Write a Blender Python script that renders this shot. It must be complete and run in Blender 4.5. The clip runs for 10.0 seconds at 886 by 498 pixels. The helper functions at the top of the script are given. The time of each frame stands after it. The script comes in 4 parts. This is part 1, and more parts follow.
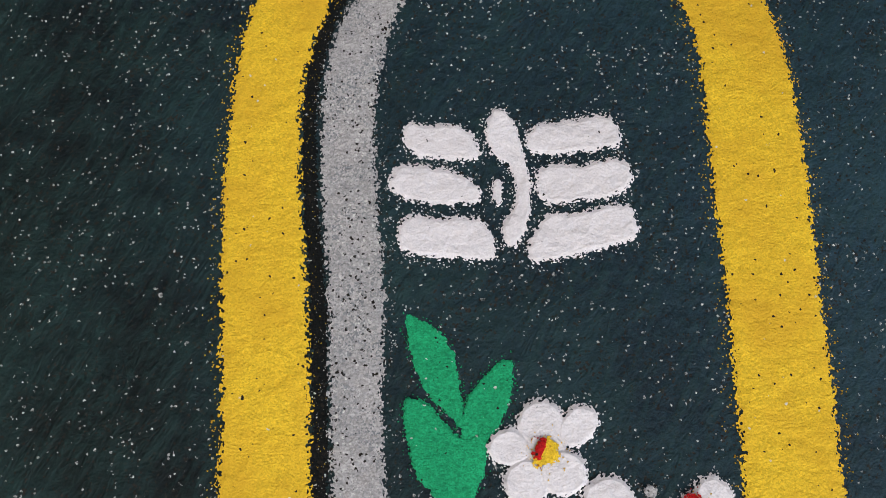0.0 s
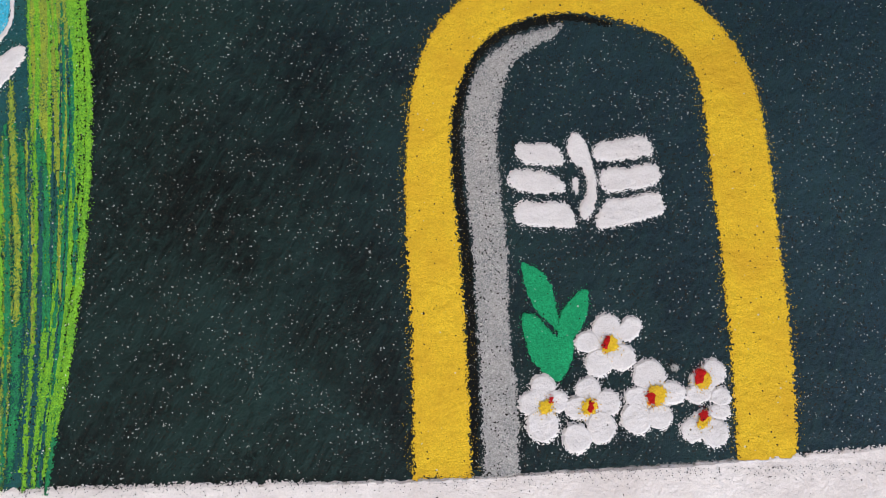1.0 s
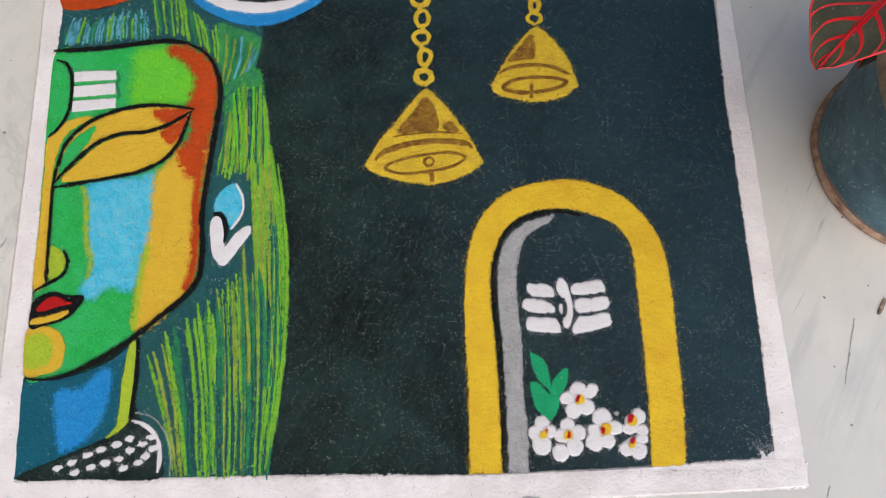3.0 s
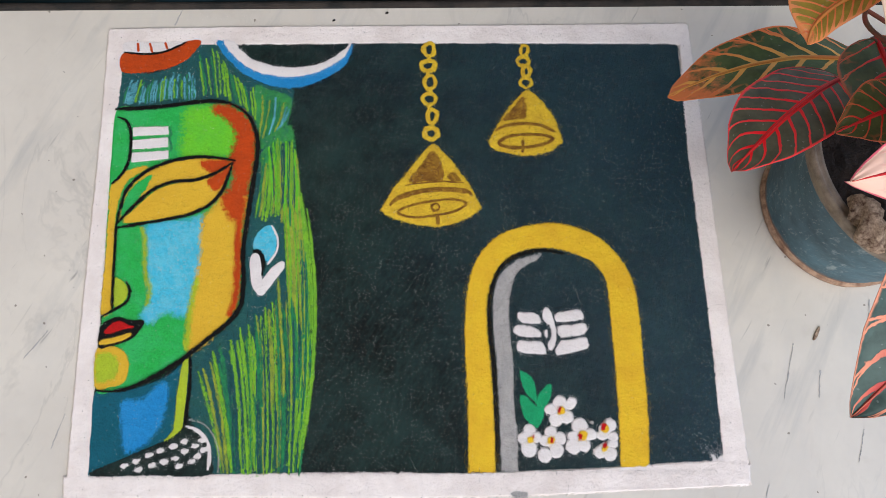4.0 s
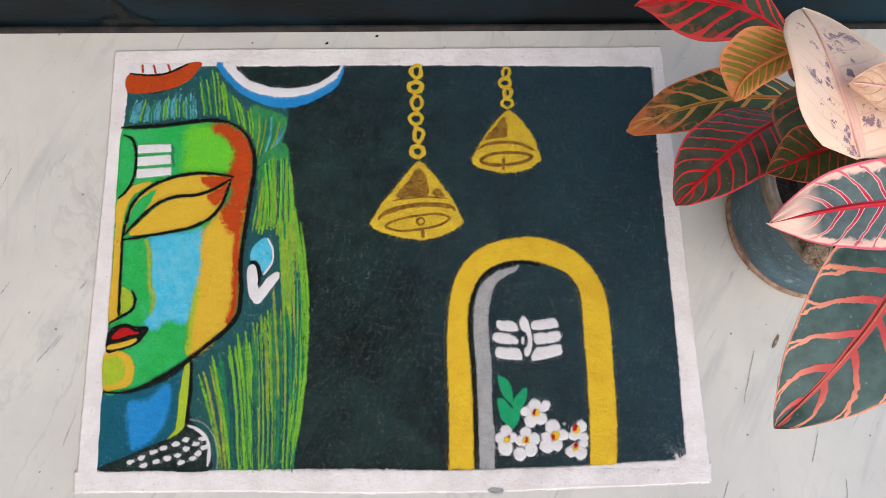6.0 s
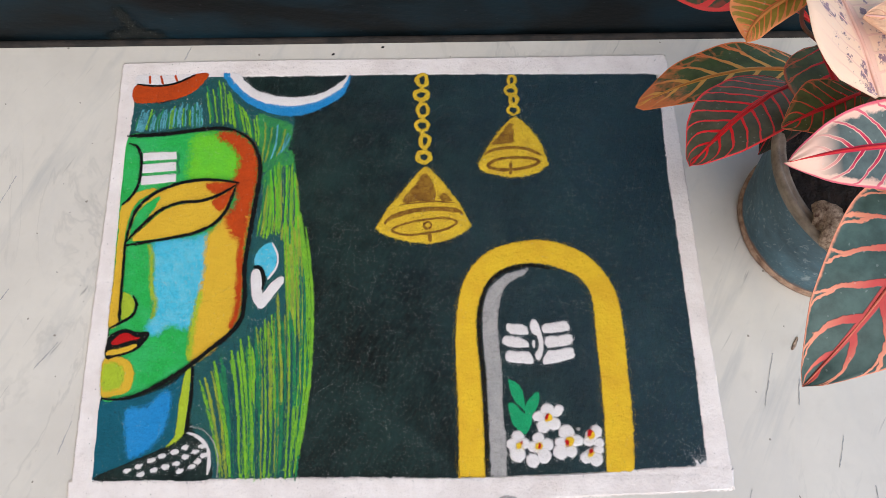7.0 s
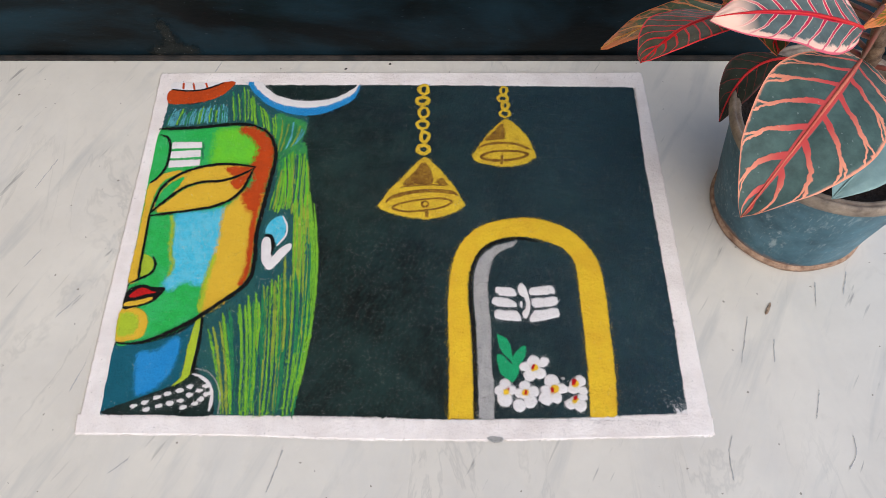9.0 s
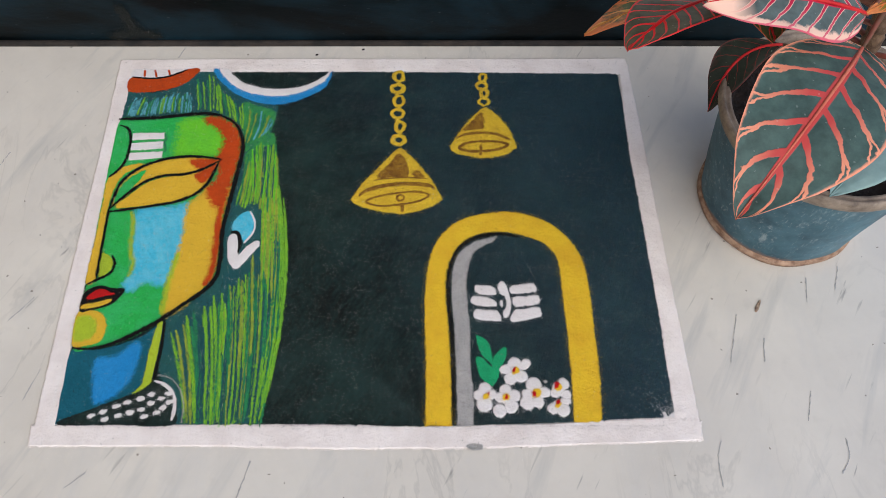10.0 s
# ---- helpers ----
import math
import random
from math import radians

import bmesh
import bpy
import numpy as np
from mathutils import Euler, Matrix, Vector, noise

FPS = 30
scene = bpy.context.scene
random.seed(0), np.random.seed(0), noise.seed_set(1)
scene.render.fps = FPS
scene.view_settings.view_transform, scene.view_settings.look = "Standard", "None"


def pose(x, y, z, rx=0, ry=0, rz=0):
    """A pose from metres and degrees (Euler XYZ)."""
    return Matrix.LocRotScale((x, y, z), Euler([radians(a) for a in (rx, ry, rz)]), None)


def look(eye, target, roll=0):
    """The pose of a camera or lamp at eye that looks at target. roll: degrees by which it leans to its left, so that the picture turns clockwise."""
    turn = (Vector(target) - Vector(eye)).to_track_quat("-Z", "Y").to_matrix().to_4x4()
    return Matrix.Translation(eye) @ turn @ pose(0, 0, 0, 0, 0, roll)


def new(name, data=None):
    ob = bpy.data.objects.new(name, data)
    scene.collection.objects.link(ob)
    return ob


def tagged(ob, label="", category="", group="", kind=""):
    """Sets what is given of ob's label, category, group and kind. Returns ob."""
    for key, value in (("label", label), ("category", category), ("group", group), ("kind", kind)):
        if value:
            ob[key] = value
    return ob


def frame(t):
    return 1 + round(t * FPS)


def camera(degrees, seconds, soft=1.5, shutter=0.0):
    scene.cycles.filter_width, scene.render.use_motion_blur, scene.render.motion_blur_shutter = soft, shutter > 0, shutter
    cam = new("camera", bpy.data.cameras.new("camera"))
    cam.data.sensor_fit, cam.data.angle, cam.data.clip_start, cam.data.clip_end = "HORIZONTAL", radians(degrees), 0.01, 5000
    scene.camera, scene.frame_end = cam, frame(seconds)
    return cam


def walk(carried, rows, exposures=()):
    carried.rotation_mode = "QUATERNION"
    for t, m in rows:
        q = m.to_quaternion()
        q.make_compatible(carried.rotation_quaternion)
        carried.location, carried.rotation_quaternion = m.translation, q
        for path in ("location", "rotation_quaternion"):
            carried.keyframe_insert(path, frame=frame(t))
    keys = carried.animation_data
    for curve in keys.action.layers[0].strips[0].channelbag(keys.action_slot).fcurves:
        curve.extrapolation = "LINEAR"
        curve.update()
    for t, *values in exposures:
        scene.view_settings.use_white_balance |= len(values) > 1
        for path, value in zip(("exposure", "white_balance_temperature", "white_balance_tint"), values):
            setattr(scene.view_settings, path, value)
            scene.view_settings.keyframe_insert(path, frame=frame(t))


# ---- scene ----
cam = camera(58.5, 10.0, soft=0.75)
PATH = [
    (0, (0.066, 0.083, 0.291), (0.153, 0.471, -1.669), 12.0),
    (0.5, (0.033, 0.055, 0.361), (0.129, 0.4, -1.607), 14.6),
    (0.7, (0.0201, 0.0563, 0.4026), (0.0856, 0.3669, -1.5720), 10.62),
    (1, (0.003, 0.039, 0.461), (0.071, 0.406, -1.504), 9.2),
    (1.2, (0.0040, 0.0350, 0.4944), (0.0457, 0.3954, -1.4724), 5.00),
    (1.5, (-0.005, 0.023, 0.541), (0.043, 0.459, -1.411), 4.8),
    (1.7, (-0.0129, 0.0152, 0.5786), (0.0295, 0.5111, -1.3585), 4.03),
    (2, (-0.024, 0.014, 0.631), (0.032, 0.532, -1.3), 5.5),
    (2.5, (-0.032, 0.011, 0.73), (0.018, 0.544, -1.197), 4.9),
    (3, (-0.047, -0.002, 0.825), (0.005, 0.537, -1.1), 5.0),
    (3.2, (-0.058, 0.001, 0.852), (-0.006, 0.528, -1.076), 5.2),
    (4.3, (-0.0619, -0.0066, 1.0165), (0.0035, 0.5364, -0.9073), 6.72),
    (4.5, (-0.0570, -0.0087, 1.0222), (0.0057, 0.5353, -0.9014), 6.35),
    (5, (-0.0462, 0.0028, 1.0333), (0.0069, 0.5234, -0.8970), 5.85),
    (5.5, (-0.0408, 0.0087, 1.0630), (0.0102, 0.5128, -0.8718), 5.85),
    (5.7, (-0.0376, 0.0094, 1.0664), (0.0181, 0.5162, -0.8675), 6.37),
    (6.8, (-0.0407, -0.0398, 1.0315), (0.0031, 0.5745, -0.8713), 3.92),
    (7, (-0.0403, -0.0726, 1.0182), (0.0006, 0.6073, -0.8623), 3.16),
    (7.2, (-0.0277, -0.1140, 1.0057), (0.0103, 0.6369, -0.8476), 3.25),
    (7.5, (-0.0080, -0.1919, 0.9962), (0.0160, 0.7091, -0.7891), 3.72),
    (7.7, (-0.0087, -0.2359, 0.9969), (0.0088, 0.7365, -0.7507), 3.83),
    (8, (-0.0167, -0.3044, 0.9912), (-0.0142, 0.6996, -0.7385), 2.25),
    (8.2, (-0.0174, -0.3409, 0.9930), (-0.0215, 0.6650, -0.7357), 1.21),
    (8.5, (-0.0194, -0.3616, 0.9967), (-0.0215, 0.6528, -0.7269), 1.05),
    (9, (-0.0107, -0.3479, 0.9894), (-0.0113, 0.6892, -0.7207), 0.84),
    (9.5, (0.0037, -0.3273, 0.9710), (0.0115, 0.7073, -0.7407), 1.09),
    (10, (-0.0025, -0.3036, 0.9526), (0.0418, 0.6965, -0.7789), 2.70),
]
from mathutils.geometry import delaunay_2d_cdt

EXPOSURES = [(0, 0.38), (2, 0.46), (5, 0.43), (7.5, 0.47), (8.5, 0.46), (9.2, 0.41), (10, 0.27)]
walk(cam, [(t, look(eye, target, roll)) for t, eye, target, roll in PATH], EXPOSURES)

# ---- light: an open porch, soft daylight from the front and the right ----
world = bpy.data.worlds.new("sky")
scene.world = world
world.use_nodes = True
wn, wl = world.node_tree.nodes, world.node_tree.links
sky = wn.new("ShaderNodeTexSky")
sky.sky_type, sky.sun_disc = "NISHITA", False
sky.sun_elevation, sky.sun_rotation = radians(46), radians(157)
wn["Background"].inputs["Strength"].default_value = 0.15
wl.new(sky.outputs[0], wn["Background"].inputs["Color"])
sun = new("sun", bpy.data.lights.new("sun", "SUN"))
sun.data.energy, sun.data.angle, sun.data.color = 1.6, radians(65), (1.0, 0.945, 0.86)
sun.matrix_world = look((0.6, -1.4, 1.6), (0, 0, 0))


# ---- materials ----
def lin(r, g, b):
    return tuple((c / 255 / 12.92 if c < 11 else ((c / 255 + 0.055) / 1.055) ** 2.4) for c in (r, g, b)) + (1.0,)


class Net:
    """A node material under construction."""

    def __init__(self, name):
        self.mat = bpy.data.materials.new(name)
        self.mat.use_nodes = True
        self.n, self.l = self.mat.node_tree.nodes, self.mat.node_tree.links
        self.out = self.n["Principled BSDF"]

    def put(self, socket, value):
        if isinstance(value, bpy.types.NodeSocket):
            self.l.new(value, socket)
        else:
            socket.default_value = value

    def math(self, op, a, b=0.0, clamp=False):
        m = self.n.new("ShaderNodeMath")
        m.operation, m.use_clamp = op, clamp
        self.put(m.inputs[0], a), self.put(m.inputs[1], b)
        return m.outputs[0]

    def mix(self, fac, a, b):
        m = self.n.new("ShaderNodeMix")
        m.data_type = "RGBA"
        self.put(m.inputs[0], fac), self.put(m.inputs[6], a), self.put(m.inputs[7], b)
        return m.outputs[2]

    def range(self, v, lo, hi, a=0.0, b=1.0):
        m = self.n.new("ShaderNodeMapRange")
        for i, x in enumerate((v, lo, hi, a, b)):
            self.put(m.inputs[i], x)
        return m.outputs[0]

    def coords(self, scale=(1, 1, 1), turn=0.0):
        tc = self.n.new("ShaderNodeTexCoord")
        mp = self.n.new("ShaderNodeMapping")
        mp.inputs["Scale"].default_value, mp.inputs["Rotation"].default_value[2] = scale, radians(turn)
        self.l.new(tc.outputs["Object"], mp.inputs["Vector"])
        return mp.outputs[0]

    def slanted(self, turn, along, across):
        """Coordinates stretched along a line that lies turn degrees from x."""
        first = self.coords((1, 1, 1), -turn)
        mp = self.n.new("ShaderNodeMapping")
        mp.inputs["Scale"].default_value = (along, across, 1)
        self.l.new(first, mp.inputs["Vector"])
        return mp.outputs[0]

    def noise(self, vec, scale, detail=3.0, rough=0.55, distortion=0.0):
        t = self.n.new("ShaderNodeTexNoise")
        self.put(t.inputs["Vector"], vec)
        for k, v in (("Scale", scale), ("Detail", detail), ("Roughness", rough), ("Distortion", distortion)):
            t.inputs[k].default_value = v
        return t.outputs[0]

    def cells(self, vec, scale):
        t = self.n.new("ShaderNodeTexVoronoi")
        self.put(t.inputs["Vector"], vec)
        t.inputs["Scale"].default_value = scale
        s = self.n.new("ShaderNodeSeparateColor")
        self.l.new(t.outputs["Color"], s.inputs[0])
        return s.outputs[0], s.outputs[1], t.outputs["Distance"]

    def bump(self, height, strength, distance, then=None):
        b = self.n.new("ShaderNodeBump")
        b.inputs["Strength"].default_value, b.inputs["Distance"].default_value = strength, distance
        self.put(b.inputs["Height"], height)
        if then is not None:
            self.l.new(then, b.inputs["Normal"])
        return b.outputs[0]

    def done(self, colour, roughness, normal=None, specular=0.5, metallic=0.0):
        self.put(self.out.inputs["Base Color"], colour)
        self.put(self.out.inputs["Roughness"], roughness)
        self.put(self.out.inputs["Specular IOR Level"], specular)
        self.put(self.out.inputs["Metallic"], metallic)
        if normal is not None:
            self.l.new(normal, self.out.inputs["Normal"])
        return self.mat


def scaled(c, k):
    return tuple(min(1.0, v * k) for v in c[:3]) + (1.0,)


def powder(name, colour, under, light=0.012, dark=0.012, cloud=0.25, clouds=30.0, thin=0.0, grain=0.34, rough=0.92, gloss=0.18, relief=0.9, dents=0.8, other=None, streak=0.0, faint=0.35):
    """Loose coloured powder: grains of slightly different shade, stray light and dark grains, thinning out at its edge.
    under: the powder that shows between the grains where it lies thin."""
    m = Net(name)
    v = m.coords()
    tone, stray, dist = m.cells(v, 1700.0)
    base = m.mix(tone, scaled(colour, 1 - grain), scaled(colour, 1 + grain))
    lump = m.range(m.noise(v, 430.0, 3.0, 0.7), 0.36, 0.64, 0.0, 1.0)
    base = m.mix(m.math("MULTIPLY", m.math("SUBTRACT", 1.0, lump), min(0.75, grain * grain * 2.4)), base, scaled(colour, 0.55))
    base = m.mix(m.math("MULTIPLY", lump, min(0.6, grain * grain * 2.0)), base, scaled(colour, 1.35))
    coarse, flake, _ = m.cells(v, 620.0)
    base = m.mix(m.range(coarse, 0.6, 1.0, 0.0, min(0.5, grain * 0.7)), base, scaled(colour, 0.6))
    if streak:
        base = m.mix(m.math("MULTIPLY", m.range(flake, 0.72, 1.0), m.range(m.noise(v, 26.0, 4.0, 0.7), 0.42, 0.64, 0.0, 0.7)), base, under)
    big = m.noise(v, clouds, 6.0, 0.68)
    base = m.mix(m.range(big, 0.42, 0.64, 0.0, cloud), base, under)
    # other: a sheen painted into the colour, stronger to the right and back
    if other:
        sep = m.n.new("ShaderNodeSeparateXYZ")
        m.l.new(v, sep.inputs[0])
        sheen_mask = m.math("ADD", m.math("ADD", sep.outputs[0], m.math("MULTIPLY", sep.outputs[1], 0.35)), m.math("MULTIPLY", m.noise(v, 5.0, 4.0, 0.6), 0.4))
        base = m.mix(m.math("MULTIPLY", m.range(sheen_mask, 0.14, 0.55), m.range(m.math("ADD", tone, lump), 0.0, 2.0, 0.25, 1.0)), base, other)
    drift = m.range(m.noise(v, 45.0, 4.0, 0.7), 0.40, 0.66, 0.15, 2.4)
    fine1, fine2, _ = m.cells(v, 1250.0)
    pale, soot = m.math("MULTIPLY", drift, light), m.math("MULTIPLY", drift, dark)
    base = m.mix(m.math("MULTIPLY", m.math("LESS_THAN", fine1, pale), m.range(m.math("POWER", tone, 2.0 if streak else 1.0), 0.0, 1.0, faint, 1.0)), base, lin(214, 212, 204))
    base = m.mix(m.math("LESS_THAN", fine2, soot), base, lin(34, 30, 24))
    if thin:
        base = m.mix(m.math("MULTIPLY", m.math("LESS_THAN", stray, thin), m.range(m.noise(v, 60.0), 0.4, 0.6)), base, under)
    fine = m.bump(m.noise(v, 1100.0, 3.0, 0.7), relief, 0.0009)
    normal = m.bump(m.noise(v, 140.0, 4.0, 0.6), dents, 0.0022, fine)
    if streak:
        sweep = m.noise(m.slanted(62, 1.0, 4.0), 60.0, 5.0, 0.7, 0.6)
        base = m.mix(m.math("MULTIPLY", m.range(sweep, 0.46, 0.68), streak), base, under)
        normal = m.bump(sweep, 0.7, 0.0026, normal)
    m.done(base, rough, normal, gloss)
    a = m.n.new("ShaderNodeAttribute")
    a.attribute_name = "cover"
    clump, _, _ = m.cells(v, 1150.0)
    speckle = m.math("ADD", m.math("MULTIPLY", clump, 0.78), m.math("MULTIPLY", m.range(m.noise(v, 260.0, 3.0, 0.6), 0.3, 0.7), 0.22))
    m.put(m.out.inputs["Alpha"], m.math("GREATER_THAN", m.math("MULTIPLY", a.outputs["Fac"], 1.1), speckle))
    return m.mat


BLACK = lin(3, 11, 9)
# the last colour paints the sky's bluish sheen onto the right side
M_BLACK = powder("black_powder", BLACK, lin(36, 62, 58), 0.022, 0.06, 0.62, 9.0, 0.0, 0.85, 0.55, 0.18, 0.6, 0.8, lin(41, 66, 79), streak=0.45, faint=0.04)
M_JET = powder("jet_powder", lin(17, 18, 17), BLACK, 0.004, 0.1, 0.3)
M_WHITE = powder("white_powder", lin(226, 219, 217), lin(200, 191, 188), 0.0, 0.001, 0.3, grain=0.07, relief=0.4)
M_BORDER = powder("border_powder", lin(238, 228, 223), lin(214, 201, 195), 0.0, 0.002, 0.6, 14.0, grain=0.06, relief=0.4, dents=0.8)
M_YELLOW = powder("yellow_powder", lin(230, 188, 48), lin(214, 164, 44), 0.001, 0.005, 0.7, 24.0, grain=0.17, relief=0.7, dents=0.9)
M_OCHRE = powder("ochre_powder", lin(234, 190, 54), lin(192, 146, 46), 0.004, 0.02, 0.5, 60.0)
M_GOLD = powder("gold_powder", lin(224, 180, 54), lin(206, 158, 46), 0.003, 0.006, 0.3, 40.0, grain=0.15)
M_BROWN = powder("brown_powder", lin(116, 76, 32), lin(190, 144, 48), 0.004, 0.03, 0.4, 80.0, 0.3)
M_GREY = powder("grey_powder", lin(180, 175, 171), lin(130, 132, 132), 0.03, 0.05, 0.25, 40.0, 0.25, 0.35)
M_LEAF = powder("leaf_green_powder", lin(34, 160, 104), lin(26, 128, 86), 0.002, 0.004, 0.35)
M_GREEN = powder("mid_green_powder", lin(44, 176, 80), lin(70, 190, 120), 0.006, 0.004, 0.4)
M_LIME = powder("lime_powder", lin(110, 202, 48), lin(80, 186, 66), 0.006, 0.003, 0.4)
M_SIDE = powder("side_green_powder", lin(62, 150, 76), lin(40, 104, 84), 0.006, 0.02, 0.7, 60.0)
M_STRAND = powder("strand_lime_powder", lin(130, 190, 52), lin(80, 150, 60), 0.004, 0.01, 0.3, 90.0, 0.3)
M_STRAND2 = powder("strand_olive_powder", lin(160, 176, 60), lin(80, 120, 70), 0.004, 0.01, 0.3, 90.0, 0.35)
M_STRAND3 = powder("strand_green_powder", lin(48, 140, 84), lin(30, 80, 80), 0.004, 0.01, 0.3, 90.0, 0.35)
M_PALE = powder("strand_cyan_powder", lin(104, 180, 196), lin(40, 100, 110), 0.004, 0.01, 0.3, 90.0, 0.4)
M_TEAL = powder("teal_powder", lin(36, 84, 88), lin(50, 100, 84), 0.01, 0.03, 0.5, 40.0)
M_NECK = powder("deep_teal_powder", lin(22, 90, 106), lin(30, 100, 120), 0.004, 0.01, 0.4)
M_BLUE = powder("blue_powder", lin(34, 134, 196), lin(60, 150, 205), 0.004, 0.004, 0.3)
M_SKY = powder("sky_blue_powder", lin(66, 186, 216), lin(130, 208, 222), 0.05, 0.002, 0.4, 60.0)
M_RUST = powder("rust_powder", lin(196, 72, 22), lin(160, 62, 24), 0.002, 0.01, 0.5)
M_RED = powder("red_powder", lin(188, 26, 26), lin(150, 20, 26), 0.0, 0.01, 0.3)
M_OLIVE = powder("olive_powder", lin(176, 196, 50), lin(150, 176, 60), 0.002, 0.004, 0.3)


def marble():
    m = Net("white_marble")
    v = m.coords()
    warp = m.noise(v, 2.2, 4.0, 0.6)
    streak = m.noise(m.coords((5.0, 1.5, 1.0), -32), 1.5, 6.0, 0.62, 0.8)
    vein = m.math("ABSOLUTE", m.math("SUBTRACT", streak, 0.5))
    vein = m.math("MULTIPLY", m.range(vein, 0.0, 0.018, 1.0, 0.0), m.range(warp, 0.47, 0.6))
    base = m.mix(m.range(m.noise(v, 5.0, 6.0, 0.65), 0.35, 0.7), lin(217, 210, 199), lin(203, 196, 186))
    base = m.mix(m.range(streak, 0.5, 0.75, 0.0, 0.5), base, lin(190, 188, 186))
    base = m.mix(m.math("MULTIPLY", vein, 0.22), base, lin(130, 129, 128))
    drawn = m.noise(m.slanted(64, 1.0, 7.0), 3.2, 5.0, 0.6, 0.5)
    base = m.mix(m.range(drawn, 0.54, 0.72, 0.0, 0.55), base, lin(168, 168, 166))
    dash = m.noise(m.slanted(60, 1.0, 9.0), 11.0, 3.0, 0.55, 0.4)
    dash = m.math("MULTIPLY", m.range(dash, 0.655, 0.72), m.range(m.noise(v, 6.0, 2.0), 0.46, 0.6))
    base = m.mix(m.math("MULTIPLY", dash, 0.6), base, lin(112, 111, 108))
    dirt, _, _ = m.cells(v, 420.0)
    base = m.mix(m.math("MULTIPLY", m.math("GREATER_THAN", dirt, 0.9994), 0.7), base, lin(96, 84, 70))
    base = m.mix(m.range(m.noise(v, 38.0, 4.0), 0.6, 0.8, 0.0, 0.25), base, lin(184, 176, 166))
    return m.done(base, m.range(m.noise(v, 18.0), 0.3, 0.7, 0.3, 0.48), m.bump(m.noise(v, 55.0), 0.06, 0.002), 0.4)


def granite():
    m = Net("black_painted_stone")
    v = m.coords((1.0, 1.0, 2.2))
    smear = m.noise(m.coords((1.0, 1.0, 2.5)), 2.6, 6.0, 0.6, 0.4)
    base = m.mix(m.range(smear, 0.42, 0.66), lin(7, 12, 14), lin(22, 44, 54))
    base = m.mix(m.range(m.noise(v, 90.0, 4.0), 0.66, 0.76, 0.0, 0.5), base, lin(70, 80, 84))
    return m.done(base, m.range(smear, 0.4, 0.65, 0.34, 0.6), m.bump(m.noise(v, 60.0), 0.15, 0.003), 0.12)


def plain(name, colour, other, scale, roughness, bump=0.3, distance=0.002, specular=0.4, metallic=0.0):
    m = Net(name)
    v = m.coords()
    base = m.mix(m.range(m.noise(v, scale, 6.0, 0.65), 0.35, 0.68), colour, other)
    return m.done(base, roughness, m.bump(m.noise(v, scale * 4, 4.0), bump, distance), specular, metallic)


def pot_paint():
    """Weathered blue-grey paint, scraped pale in places, worn to rust near the foot."""
    m = Net("weathered_blue_paint")
    v = m.coords()
    base = m.mix(m.range(m.noise(v, 11.0, 6.0, 0.7), 0.38, 0.66), lin(30, 70, 84), lin(72, 114, 128))
    base = m.mix(m.range(m.noise(m.coords((1, 1, 0.35), 20), 70.0, 6.0, 0.75), 0.57, 0.70, 0.0, 0.65), base, lin(160, 172, 172))
    base = m.mix(m.range(m.noise(m.coords((3.0, 1.0, 0.6), 40), 130.0, 3.0, 0.7), 0.6, 0.7, 0.0, 0.4), base, lin(178, 184, 180))
    sep = m.n.new("ShaderNodeSeparateXYZ")
    m.l.new(v, sep.inputs[0])
    edge = m.math("ADD", sep.outputs[2], m.math("MULTIPLY", m.noise(v, 28.0, 5.0, 0.7), 0.028))
    base = m.mix(m.range(edge, 0.026, 0.034, 0.9, 0.0), base, lin(132, 98, 80))
    return m.done(base, 0.5, m.bump(m.noise(v, 60.0, 5.0), 0.25, 0.003), 0.4)


